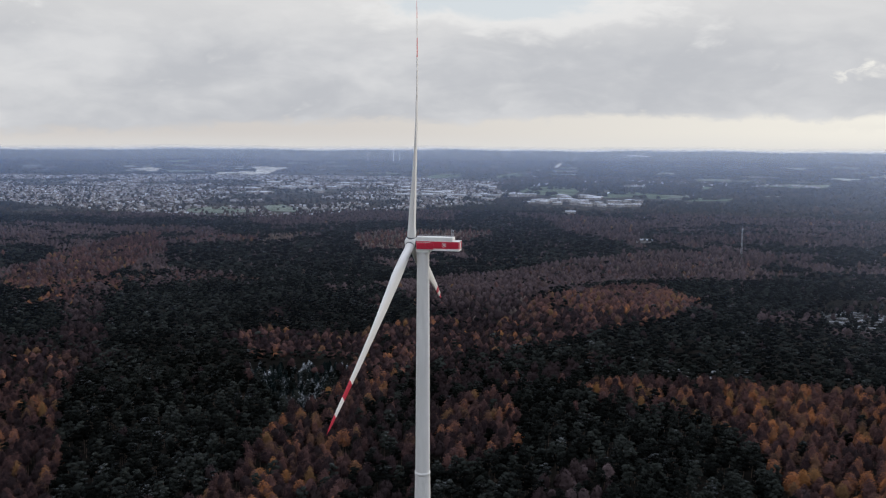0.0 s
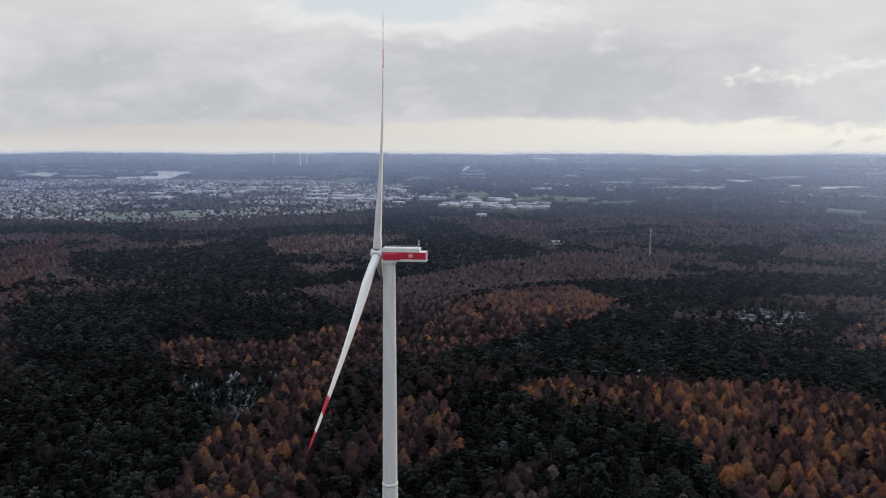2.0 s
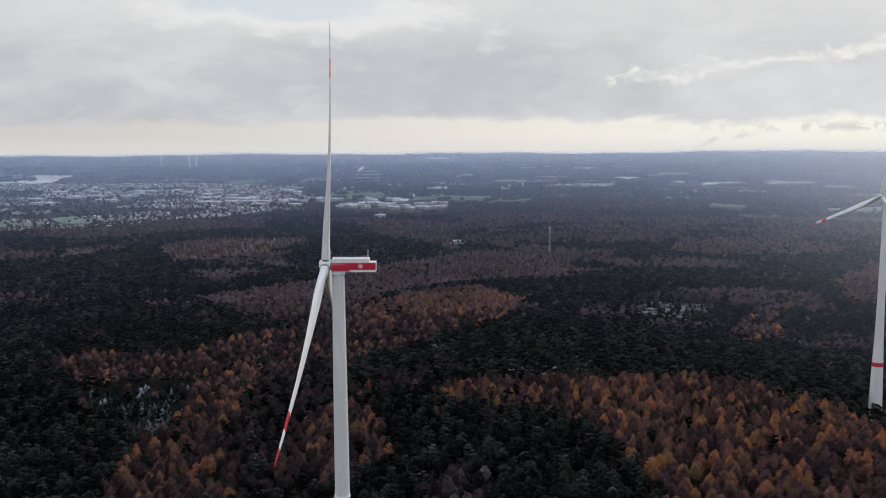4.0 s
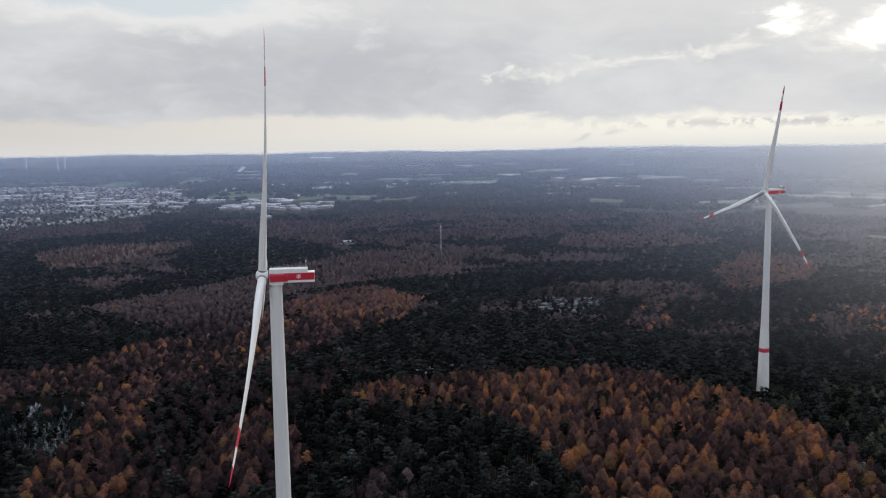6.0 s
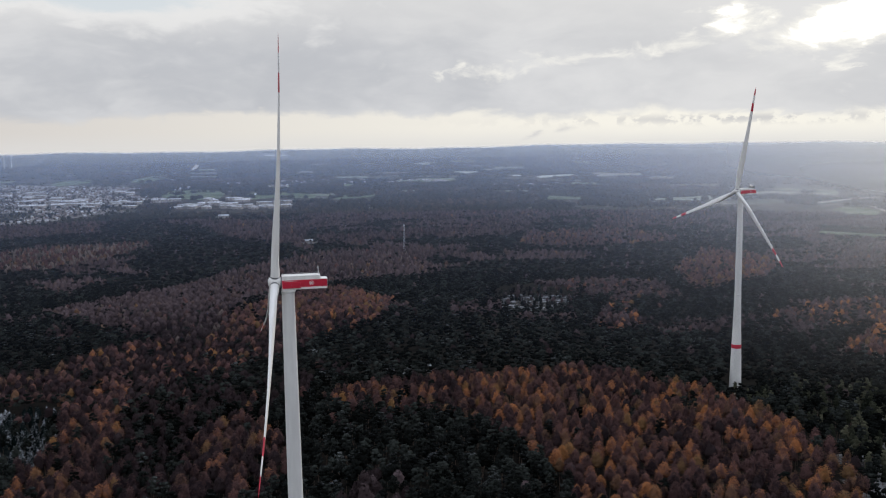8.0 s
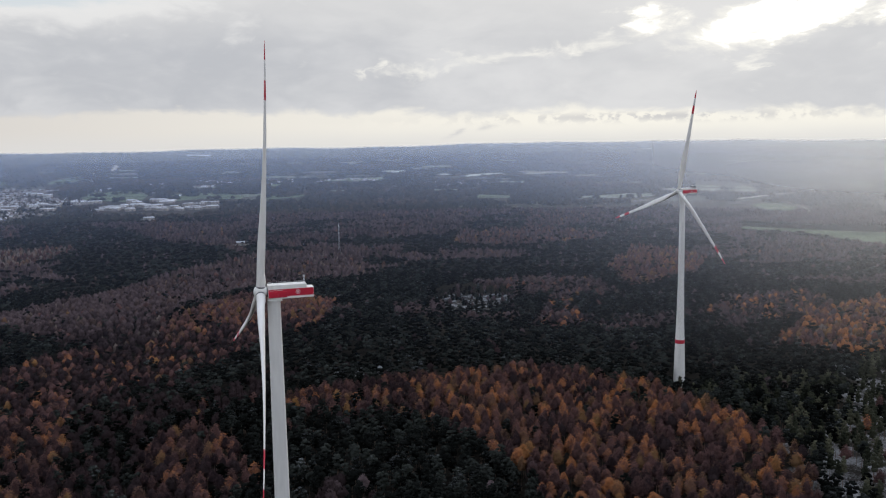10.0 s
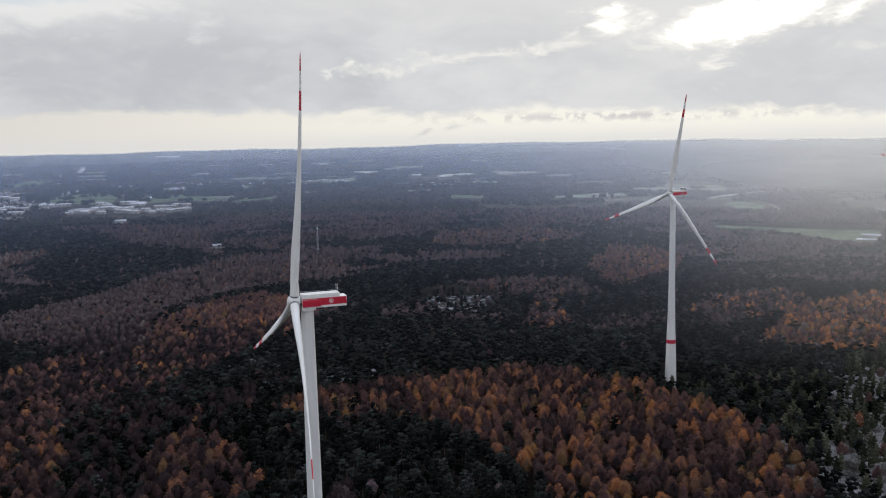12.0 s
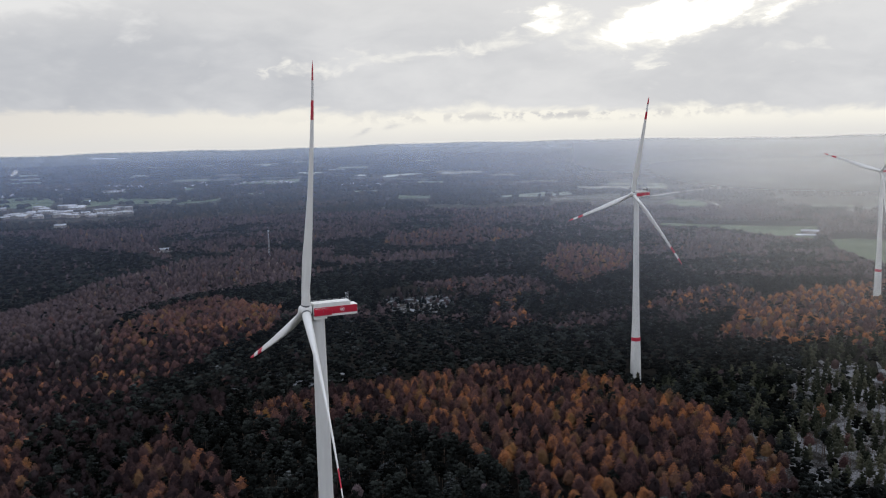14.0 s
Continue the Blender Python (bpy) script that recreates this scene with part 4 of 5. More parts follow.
def cone_crown(rng, level, base, top, radius, droop, blunt=0.7, rough=0.2):
    """Larch, spruce or young pine: a pointed crown of close-set, short-needled branches."""
    rings, sides, count, size = ((9, 12, 420, 0.72), (6, 9, 150, 0.9), (4, 7, 46, 0.72), (2, 6, 5, 0.9))[level]
    inner = shell(rng, base, top - 0.8, radius * (0.78 if level < 2 else 0.86), rings, sides, blunt, rough)
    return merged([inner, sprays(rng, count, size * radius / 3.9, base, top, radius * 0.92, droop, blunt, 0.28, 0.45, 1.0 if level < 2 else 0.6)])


def bare_crown(rng, level, tall=20.0, wide=3.4):
    """Leafless broadleaf tree: rounded head of rising limbs and fine upright twigs."""
    rings, sides, twigs, size = ((7, 10, 260, 0.75), (5, 8, 86, 0.95), (3, 7, 20, 1.2), (2, 6, 4, 1.3))[level]
    inner = shell(rng, tall - 8, tall - 1.0, wide * 0.92, rings, sides, 0.30, 0.24)
    out = []
    for k in range(twigs):
        h = (k + rng.rand()) / twigs
        a = 2.4 * k + rng.rand()
        d = np.array([math.cos(a), math.sin(a), 0])
        c = d * wide * 0.95 * (1 - h) ** 0.4 * rng.uniform(0.7, 1.03) + np.array([0, 0, tall - 8 + 7.2 * h])
        s = size * rng.uniform(0.7, 1.3)
        e = np.array([-d[1], d[0], 0]) * s * rng.uniform(0.2, 0.4)
        out += [c + d * s * rng.uniform(0.3, 0.9) + np.array([0, 0, s * rng.uniform(0.3, 0.8)]), c - np.array([0, 0, 0.5 * s]) + e, c - np.array([0, 0, 0.5 * s]) - e]
    return merged([inner, apart(out, (0, 0, tall - 8), 0.75)])


def shape_of(kind, level, rng):
    """Triangles of the trunk and of the crown."""
    sides = 4 if level < 1 else 3
    if kind == 0:
        return trunk(17, 0.24, sides), pine_crown(rng, level)
    if kind == 1:
        return trunk(20, 0.22, sides), cone_crown(rng, level, 12.0 if level < 2 else 13.0, 19.8 + rng.uniform(-1.5, 1.5), 4.5 * rng.uniform(0.85, 1.1), 0.1, rng.uniform(0.42, 0.62), 0.3)
    if kind == 3:
        return trunk(18, 0.2, 3), cone_crown(rng, level, 6.0, 17.0, 4.3, 0.6, 0.72, 0.35)
    if kind == 5:
        return trunk(17, 0.2, 4), young_crown(rng, level)
    return trunk(15, 0.2, sides), bare_crown(rng, level, 20.0 if kind == 2 else 18, 3.9 if kind == 2 else 3.0)


CROWN_MATERIAL = {0: PINE, 1: LARCH, 2: BARE, 3: SPRUCE, 4: PALE, 5: GREEN}
VARIANTS = {}


def variants(kind, level):
    if (kind, level) not in VARIANTS:
        made = []
        for k in range((6, 7, 7, 5)[level]):
            rng = np.random.RandomState(100 * kind + 10 * level + k)
            stem, crown = shape_of(kind, level, rng)
            made.append((stem, crown, level < 2))
        VARIANTS[kind, level] = made
    return VARIANTS[kind, level]


def stand(name, kind, level, x, y, size, label):
    """All trees of one kind and fineness, joined."""
    rng = np.random.RandomState(7 + 10 * kind + level)
    z = ground(x, y)
    own = np.where(y < 650, 0.10 + 0.82 * rng.rand(len(x)) ** 2.1, 0.52 + 0.3 * (rng.rand(len(x)) - 0.5)) if kind == 1 else 0.45 + (0.55 if kind == 2 else 0.95) * (rng.rand(len(x)) - 0.5)
    tint = np.clip(own + 0.35 * (value_noise(x, y, 60, 11 + kind) - 0.5), 0, 1)
    if kind == 2:
        tint = np.clip(tint - 0.6 * np.clip((530 - np.hypot(x + 150, y - 230)) / 150, 0, 1) + 0.16 * np.clip((y - 650) / 150, 0, 1) * (y < 1500), 0, 1)    # darker round one spot in the west; paler twigs beyond
    if kind == 1:                              # light and shade painted into tint: sunlit east, darker west; far heights duller
        east = 0.10 * np.clip((x - 40) / 260, -0.4, 1) + 0.26 * np.clip((x - 480) / 120, 0, 1) * (y < 700)
        tint = np.clip(tint + east - 0.08 * np.clip((10 - x) / 60, 0, 1) * (y < 560) - 0.12 * np.clip((y - 650) / 300, 0, 1), 0, 1)
    turn, pick = rng.rand(len(x)) * 6.283, rng.randint(0, len(variants(kind, level)), len(x))
    tall = size * rng.uniform(0.94, 1.06, len(x))
    out, corners, tints, tips, stems, facing, count = [], [], [], [], [], [], 0
    for k, (stem, crown, with_stem) in enumerate(variants(kind, level)):
        some = np.nonzero(pick == k)[0]
        if not len(some):
            continue
        both, faces = merged([stem, crown]) if with_stem else crown
        woody = np.arange(len(faces)) < (len(stem[1]) if with_stem else 0)
        c, s = np.cos(turn[some])[:, None], np.sin(turn[some])[:, None]
        lean = 0.05 * (both[:, 2] - 8)[None] * (1 if kind == 0 else 0.3)
        px = (both[None, :, 0] * c - both[None, :, 1] * s) * size[some][:, None] + x[some][:, None] + lean
        py = (both[None, :, 0] * s + both[None, :, 1] * c) * size[some][:, None] + y[some][:, None]
        pz = both[None, :, 2] * tall[some][:, None] + z[some][:, None]
        out.append(np.stack([px, py, pz], -1).reshape(-1, 3))
        corners.append((faces[None] + len(both) * np.arange(len(some))[:, None, None]).reshape(-1, 3) + count)
        count += len(both) * len(some)
        tints.append(np.repeat(tint[some], len(both)))
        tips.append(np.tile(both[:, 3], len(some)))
        facing.append(np.stack([both[None, :, 4] * c - both[None, :, 5] * s, both[None, :, 4] * s + both[None, :, 5] * c, np.broadcast_to(both[None, :, 6], px.shape)], -1).reshape(-1, 3))
        stems.append(np.tile(woody, len(some)))
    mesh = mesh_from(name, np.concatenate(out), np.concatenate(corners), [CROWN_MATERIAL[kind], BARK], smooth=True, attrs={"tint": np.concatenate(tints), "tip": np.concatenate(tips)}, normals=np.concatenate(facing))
    mesh.polygons.foreach_set("material_index", np.concatenate(stems).astype(np.int32))
    tagged(new(name, mesh), label, "trees", kind="stuff")


def grid_places(near, far, step, az0, az1, rng):
    """Jittered places in a sector round the middle of the flight."""
    side = np.arange(-far, far, step)
    x, y = np.meshgrid(side, side)
    x = x + step * (rng.rand(*x.shape) - 0.5) * 0.85 + step * 0.5 * (np.arange(len(side)) % 2)[:, None]
    y = y + step * (rng.rand(*y.shape) - 0.5) * 0.85
    x, y = x.ravel(), y.ravel()
    r, az = np.hypot(x, y), np.degrees(np.arctan2(x, y))
    keep = (r >= near) & (r < far) & (az > az0) & (az < az1)
    return x[keep] + EYE_X, y[keep] + EYE_Y


WORDS = {0: "dark green Scots pines with a dusting of snow", 1: "orange-brown autumn larches", 2: "bare purplish-brown broadleaf trees", 3: "snow-covered young spruces", 4: "pale grey-brown bare birches", 5: "green young pines over snowy ground"}
NAMES = {0: "pine_trees", 1: "larch_trees", 2: "bare_trees", 3: "spruce_trees", 4: "birch_trees", 5: "young_pine_trees"}
SINGLE = []                                    # trees near the flight that are built one by one


def plant():
    rng = np.random.RandomState(21)
    for level, near, far, step, az0, az1, grow in ((1, 345, 680, 7.7, -49, 57, 1.0), (2, 680, 1300, 8.35, -47, 56, 1.04), (3, 1300, 2350, 10.8, -46, 55, 1.13)):
        x, y = grid_places(near, far, step, az0, az1, rng)
        kind = species(x, y, rng)
        for k in range(6):
            some = kind == k
            if level == 1:
                close = some & (x > 30) & (x < 200) & (y > 80) & (y < 175)
                SINGLE.extend((k, float(a), float(b)) for a, b in zip(x[close], y[close]))
                some = some & ~close
            if some.any():
                size = rng.uniform(0.92, 1.10, some.sum()) * grow * (0.85 if k == 3 else 1.0)
                stand(NAMES[k], k, level, x[some], y[some], size, WORDS[k] + (" in the forest" if level == 1 else " in the farther forest" if level == 2 else " in the distant forest"))
    # right below the flight
    x, y = grid_places(0, 330, 7.7, -180, 180, rng)
    keep = (np.abs(x) < 165) & (y > -400) & (y < -95)
    x, y = x[keep], y[keep]
    kind = species(x, y, rng)
    for k in (0, 1, 2):
        for level in (1, 3):
            some = (kind == k) & (((np.abs(x) < 82) & (np.abs(y + 278) < 55)) == (level == 1))
            if some.any():
                stand(NAMES[k], k, level, x[some], y[some], rng.uniform(0.9, 1.12, some.sum()), WORDS[k] + (" right below the flight" if level == 1 else " beside the flight"))
    # the forest goes on behind and to the sides
    x, y = grid_places(60, 620, 12.5, -180, 180, rng)
    az = np.degrees(np.arctan2(x - EYE_X, y - EYE_Y))
    r = np.hypot(x - EYE_X, y - EYE_Y)
    keep = ((az < -50) | (az > 58) | (r < 335)) & (np.hypot(x, y) > 22) & ~((np.abs(x) < 165) & (y > -400) & (y < -95))
    x, y = x[keep], y[keep]
    kind = species(x, y, rng)
    for k in (0, 1, 2):
        some = kind == k
        stand(NAMES[k], k, 3, x[some], y[some], rng.uniform(1.1, 1.3, some.sum()), WORDS[k] + " below the flight")


plant()


def own_material(mat, name):
    """The same needles, tinted tree by tree for trees that are objects of their own."""
    twin = mat.copy()
    twin.name = name
    tree = twin.node_tree
    old = next(n for n in tree.nodes if n.bl_idname == "ShaderNodeAttribute" and n.attribute_name == "tint")
    info = tree.nodes.new("ShaderNodeObjectInfo")
    for link in list(old.outputs["Fac"].links):
        tree.links.new(info.outputs["Random"], link.to_socket)
    return twin


def single_trees():
    """The trees that the flight passes nearest, each with trunk and crown."""
    names = {0: "pine_tree", 1: "larch_tree", 2: "bare_tree", 3: "spruce_tree", 4: "birch_tree", 5: "young_pine_tree"}
    words = {0: "dark green Scots pine with snow-dusted flat crown", 1: "orange autumn larch with thinning needles", 2: "bare purplish-brown tree among larches", 3: "snow-covered young spruce", 4: "pale bare birch", 5: "slender dark green young pine"}
    rng = np.random.RandomState(5)
    moulds = {}
    for kind, x, y in SINGLE[-300:]:
        pick = (kind, rng.randint(0, 6))
        if pick not in moulds:
            stem, crown, _ = variants(kind, 0)[pick[1]]
            mat = next((m for (k, _), (_, _, m) in moulds.items() if k == kind), None) or own_material(CROWN_MATERIAL[kind], names[kind] + "_needles")
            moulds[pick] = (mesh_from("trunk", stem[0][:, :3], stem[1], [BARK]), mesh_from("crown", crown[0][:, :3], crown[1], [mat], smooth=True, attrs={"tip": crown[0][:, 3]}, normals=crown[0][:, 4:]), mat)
        top = tagged(new(names[kind]), words[kind], "tree", "trees near the turbine")
        grow = rng.uniform(0.85, 1.15)
        top.matrix_basis = pose(x, y, float(ground(x, y)), 0, 0, rng.uniform(0, 360)) @ Matrix.Diagonal((grow, grow, grow * rng.uniform(0.9, 1.12), 1))
        for name, mesh in zip(("trunk", "crown"), moulds[pick]):
            piece = new(name, mesh)
            piece.parent = top


SINGLE.append((5, 341.0, 300.0))               # stands right before the foot of the second turbine
single_trees()


# ------------------------------------------------------------ fields, water and snow
def land_material(name, a, b, rough=0.9, scale=6.0, gloss=0.05, low=0.36, high=0.64):
    mat, n, shader = material(name, rough)
    shader.inputs["Specular IOR Level"].default_value = gloss
    plan = n.add("ShaderNodeUVMap", {"uv_map": "plan"}).outputs[0]
    both = n.math("ADD", n.math("MULTIPLY", n.noise(plan, scale, 4.0), 0.6), n.math("MULTIPLY", n.noise(plan, scale * 14, 4.0), 0.4))
    n.tree.links.new(n.mix(n.smooth(both, low, high), a + (1,), b + (1,)), shader.inputs["Base Color"])
    return mat


GRASS = land_material("winter_grass", (0.045, 0.062, 0.036), (0.105, 0.130, 0.080), 0.9, 9.0)
SNOW = land_material("thin_snow", (0.34, 0.36, 0.37), (0.66, 0.68, 0.72), 0.8)
SLUSH = land_material("patchy_snow", (0.006, 0.006, 0.005), (0.26, 0.27, 0.285), 0.85, 75.0, 0.05, 0.48, 0.60)
SNOWY = land_material("thin_woodland_snow", (0.022, 0.019, 0.016), (0.24, 0.24, 0.245), 0.85, 55.0, 0.05, 0.42, 0.62)
STRAW = land_material("pale_stubble", (0.22, 0.235, 0.19), (0.36, 0.38, 0.32), 0.9, 12.0)
FROST = land_material("frosted_grass", (0.075, 0.095, 0.07), (0.18, 0.20, 0.165), 0.85, 14.0)


def water_material(name, rough, gloss):
    mat, n, shader = material(name, rough)
    shader.inputs["Specular IOR Level"].default_value = gloss
    shader.inputs["Base Color"].default_value = (0.05, 0.06, 0.065, 1)
    plan = n.add("ShaderNodeUVMap", {"uv_map": "plan"}).outputs[0]
    n.tree.links.new(n.add("ShaderNodeBump", None, Strength=0.01, Distance=0.2, Height=n.noise(plan, 300.0, 3.0)).outputs[0], shader.inputs["Normal"])
    return mat


WATER = water_material("still_water", 0.06, 0.9)
RIVER = water_material("rippled_river_water", 0.5, 0.06)


def plot(name, cx, cy, wide, deep, turn, mat, label, category, seed=0, rough=0.12, lift=1.5, steps=10):
    """A piece of land that lies on the ground: middle, width across the view, depth along it, skew in degrees."""
    rng = np.random.RandomState(seed)
    v = np.array([cx - EYE_X, cy - EYE_Y]) / math.hypot(cx - EYE_X, cy - EYE_Y)
    side = np.array([v[1], -v[0]])
    u = np.linspace(-0.5, 0.5, steps)
    a, b = np.meshgrid(u, u)
    edge = 1 + rough * (rng.rand(*a.shape) - 0.5) * (np.maximum(np.abs(a), np.abs(b)) > 0.49) * 2
    a, b = a * edge, b * edge
    b2 = b * deep + a * wide * math.tan(radians(turn))
    xt, yt = cx + side[0] * a * wide + v[0] * b2, cy + side[1] * a * wide + v[1] * b2
    x, y, k = drawn(xt, yt)
    z = ground(x, y) + lift
    i, j = np.meshgrid(np.arange(steps - 1), np.arange(steps - 1))
    q = (j * steps + i).ravel()
    faces = np.stack([q, q + 1, q + steps + 1, q + steps], -1)
    uv = np.stack([xt, yt], -1).reshape(-1, 2) / 1000
    ob = new(name, mesh_from(name, np.stack([x, y, z], -1).reshape(-1, 3), faces, [mat], uv, True))
    return tagged(ob, label, category, kind="structure")


def patch(name, outline, mat, label, category, lift=1.5):
    """A piece of land with an outline on the true plan, laid on the ground."""
    bm = bmesh.new()
    bm.faces.new([bm.verts.new((px, py, 0)) for px, py in GLADES[outline]])
    bmesh.ops.triangulate(bm, faces=bm.faces)
    bmesh.ops.subdivide_edges(bm, edges=bm.edges, cuts=5, use_grid_fill=True)
    layer = bm.loops.layers.uv.new("plan")
    for face in bm.faces:
        for loop in face.loops:
            loop[layer].uv = (loop.vert.co.x / 1000, loop.vert.co.y / 1000)
    for v in bm.verts:
        x, y, _ = drawn(v.co.x, v.co.y)
        v.co = (float(x), float(y), float(ground(x, y)) + lift)
    for face in bm.faces:
        face.normal_update()
        if face.normal.z < 0:
            face.normal_flip()
        face.smooth = True
    mesh = bpy.data.meshes.new(name)
    bm.to_mesh(mesh)
    bm.free()
    mesh.materials.append(mat)
    return tagged(new(name, mesh), label, category, kind="structure")


ROAD = land_material("pale_road", (0.20, 0.195, 0.18), (0.33, 0.32, 0.30), 0.9, 12.0)
patch("lake", "broad_lake", WATER, "broad pale lake beyond the town", "lake")
patch("lake", "lake_arm", WATER, "narrow arm of a pale lake", "lake")
patch("lake", "small_lake", WATER, "small pale lake beyond the town", "lake")
patch("canal", "canal_reach", WATER, "bright straight reach of a canal", "canal", 2.5)
patch("canal", "canal_bend", WATER, "bright bend of a canal", "canal", 2.5)
patch("canal", "canal_end", WATER, "bright end of a canal", "canal", 2.5)
patch("pond", "pond", SNOW, "frozen snow-covered pond beside a meadow", "pond", 2.5)
patch("snow_field", "snow_strip", SNOW, "snow-covered field among far woods", "field")
patch("meadow", "village_meadow", GRASS, "green winter meadow by the village", "meadow")
patch("meadow", "west_meadow", GRASS, "long green winter meadow", "meadow")
patch("meadow", "canal_meadow", GRASS, "dull green meadow beside a canal", "meadow")
patch("meadow", "dyke_meadow", GRASS, "dull green meadow behind the town", "meadow")
patch("meadow", "brook_meadow", GRASS, "green meadow between dark woods", "meadow")
patch("meadow", "valley_meadow", FROST, "pale frosted meadow in the river valley", "meadow")
patch("meadow", "east_meadow", GRASS, "green winter meadow among woods", "meadow")
patch("meadow", "high_meadow", GRASS, "pale green winter meadow", "meadow")
patch("meadow", "long_meadow", GRASS, "long green meadow at the forest edge", "meadow")
patch("meadow", "edge_meadow", GRASS, "green winter meadow at the forest edge", "meadow")
patch("meadow", "river_meadow", GRASS, "green meadow inside a river bend", "meadow")
patch("meadow", "pale_strip", FROST, "frosted strip of meadow by the river", "meadow")
patch("meadow", "pale_fields", FROST, "pale fields beyond the river", "meadow")
patch("frosted_meadow", "frosted_green", FROST, "frosted green open ground at the town's edge", "meadow")
patch("frosted_meadow", "park", FROST, "green park at the town's edge", "meadow")
patch("river", "river_bend", RIVER, "bright bend of a river", "river", 2.5)
patch("river", "river_middle", RIVER, "bright stretch of river", "river", 2.5)
patch("river", "river_wide", RIVER, "bright wide stretch of river", "river", 2.5)
patch("river", "river_upper", RIVER, "short bright stretch of river", "river", 2.5)
patch("river", "river_end", RIVER, "bright stretch of river", "river", 2.5)
patch("road", "country_road", ROAD, "pale straight country road", "road", 2.5)
plot("pale_field", 1300, 5235, 150, 420, -8, STRAW, "pale stubble field among woods", "field", 5)
plot("pale_field", 1674, 4496, 215, 280, 48, STRAW, "pale stubble field among woods", "field", 6)
plot("pale_field", 1505, 4724, 70, 300, 0, STRAW, "small pale stubble field", "field", 7)
plot("meadow", 905, 4215, 220, 300, -45, GRASS, "pale green winter meadow", "meadow", 8)
plot("snow_yard", 1362, 1106, 62, 22, 0, SNOW, "snowy yard before a barn", "yard", 25, 0.0, 2.2)
patch("snow_clearing", "snowy_gap", SLUSH, "patchy snow in a forest clearing", "clearing", 0.8)


def scattered_trees():
    """A few trees left standing in the snowy gap."""
    rng = np.random.RandomState(77)
    ring = np.array(GLADES["snowy_gap"], float)
    x, y = rng.uniform(*np.sort([ring[:, 0].min(), ring[:, 0].max()]), 250), rng.uniform(ring[:, 1].min() - 45, ring[:, 1].max(), 250)
    for k, part_of in ((0, slice(0, 75)), (3, slice(120, 150)), (2, slice(170, 215))):
        stand(NAMES[k], k, 1, x[part_of], y[part_of], rng.uniform(0.5, 0.9, len(x[part_of])), WORDS[k] + " in a gap")


scattered_trees()
plot("snow_clearing", 120, 462, 45, 30, 0, SLUSH, "patchy snow on a small clearing", "clearing", 23, 0.3, 0.4)
plot("snow_clearing", 459, 147, 160, 320, 0, SNOWY, "patchy snow under thinned pines", "clearing", 24, 0.3, 0.8, 30)


# ------------------------------------------------------------ town and far buildings
def town_houses():
    """Thousands of small gabled houses with snow on their roofs."""
    rng = np.random.RandomState(31)
    n = 42000
    az = np.radians(rng.uniform(-52, 20, n))
    rt = np.sqrt(rng.uniform(2400 ** 2, 5900 ** 2, n))
    edge = town_edge(az)
    back = np.interp(np.degrees(az), [-52, -30, -14, -8, 0, 10, 14], [6000, 5700, 5200, 4600, 4950, 4900, 4700])
    xt, yt = EYE_X + rt * np.sin(az), EYE_Y + rt * np.cos(az)
    dense = value_noise(xt, yt, 420, 32) * 0.6 + value_noise(xt, yt, 130, 33) * 0.4
    dense = dense + 0.28 * (rt < edge + 420) * (np.degrees(az) < -16)
    keep = (rt > edge) & (rt < back) & (dense > np.where((az > 0.0) & (az < 0.12), 0.36, np.where(az > -0.16, 0.56, 0.44))) & (rng.rand(n) < 0.72)
    keep &= ~open_land(xt, yt, 6.0)
    keep |= (np.hypot(xt - 1250, yt - 3700) < 170) & (rng.rand(n) < 0.8)
    xt, yt = xt[keep], yt[keep]
    x, y, k = drawn(xt, yt)
    z = ground(x, y)
    m = len(x)
    w, l, h = rng.uniform(2.6, 4.2, m) * k, rng.uniform(3.4, 6.5, m) * k, rng.uniform(2.8, 4.6, m) * k
    turn = np.radians(np.where(rng.rand(m) < 0.6, 20, 110) + rng.normal(0, 14, m))
    shape = np.array([(-1, -1, -0.4), (1, -1, -0.4), (1, 1, -0.4), (-1, 1, -0.4), (-1, -1, 1), (1, -1, 1), (1, 1, 1), (-1, 1, 1), (0, -1, 1.9), (0, 1, 1.9)], float)
    faces = np.array([(0, 1, 5, 4), (1, 2, 6, 5), (2, 3, 7, 6), (3, 0, 4, 7), (4, 5, 8, 8), (6, 7, 9, 9), (5, 6, 9, 8), (7, 4, 8, 9)])
    px, py = shape[None, :, 0] * w[:, None], shape[None, :, 1] * l[:, None]
    c, s = np.cos(turn)[:, None], np.sin(turn)[:, None]
    verts = np.stack([px * c - py * s + x[:, None], px * s + py * c + y[:, None], shape[None, :, 2] * h[:, None] + z[:, None]], -1).reshape(-1, 3)
    tris = np.concatenate([faces[:, [0, 1, 2]], faces[[0, 1, 2, 3, 6, 7]][:, [0, 2, 3]]])
    slots = np.array([0, 0, 0, 0, 0, 0, 1, 1, 0, 0, 0, 0, 1, 1])
    every = (tris[None] + 10 * np.arange(m)[:, None, None]).reshape(-1, 3)
    mesh = mesh_from("town_houses", verts, every, [WALLS, TOWN_ROOF], attrs={"tint": np.repeat(rng.rand(m), 10)})
    mesh.polygons.foreach_set("material_index", np.tile(slots, m).astype(np.int32))
    tagged(new("town_houses", mesh), "snow-roofed houses of a distant town", "houses", kind="stuff")


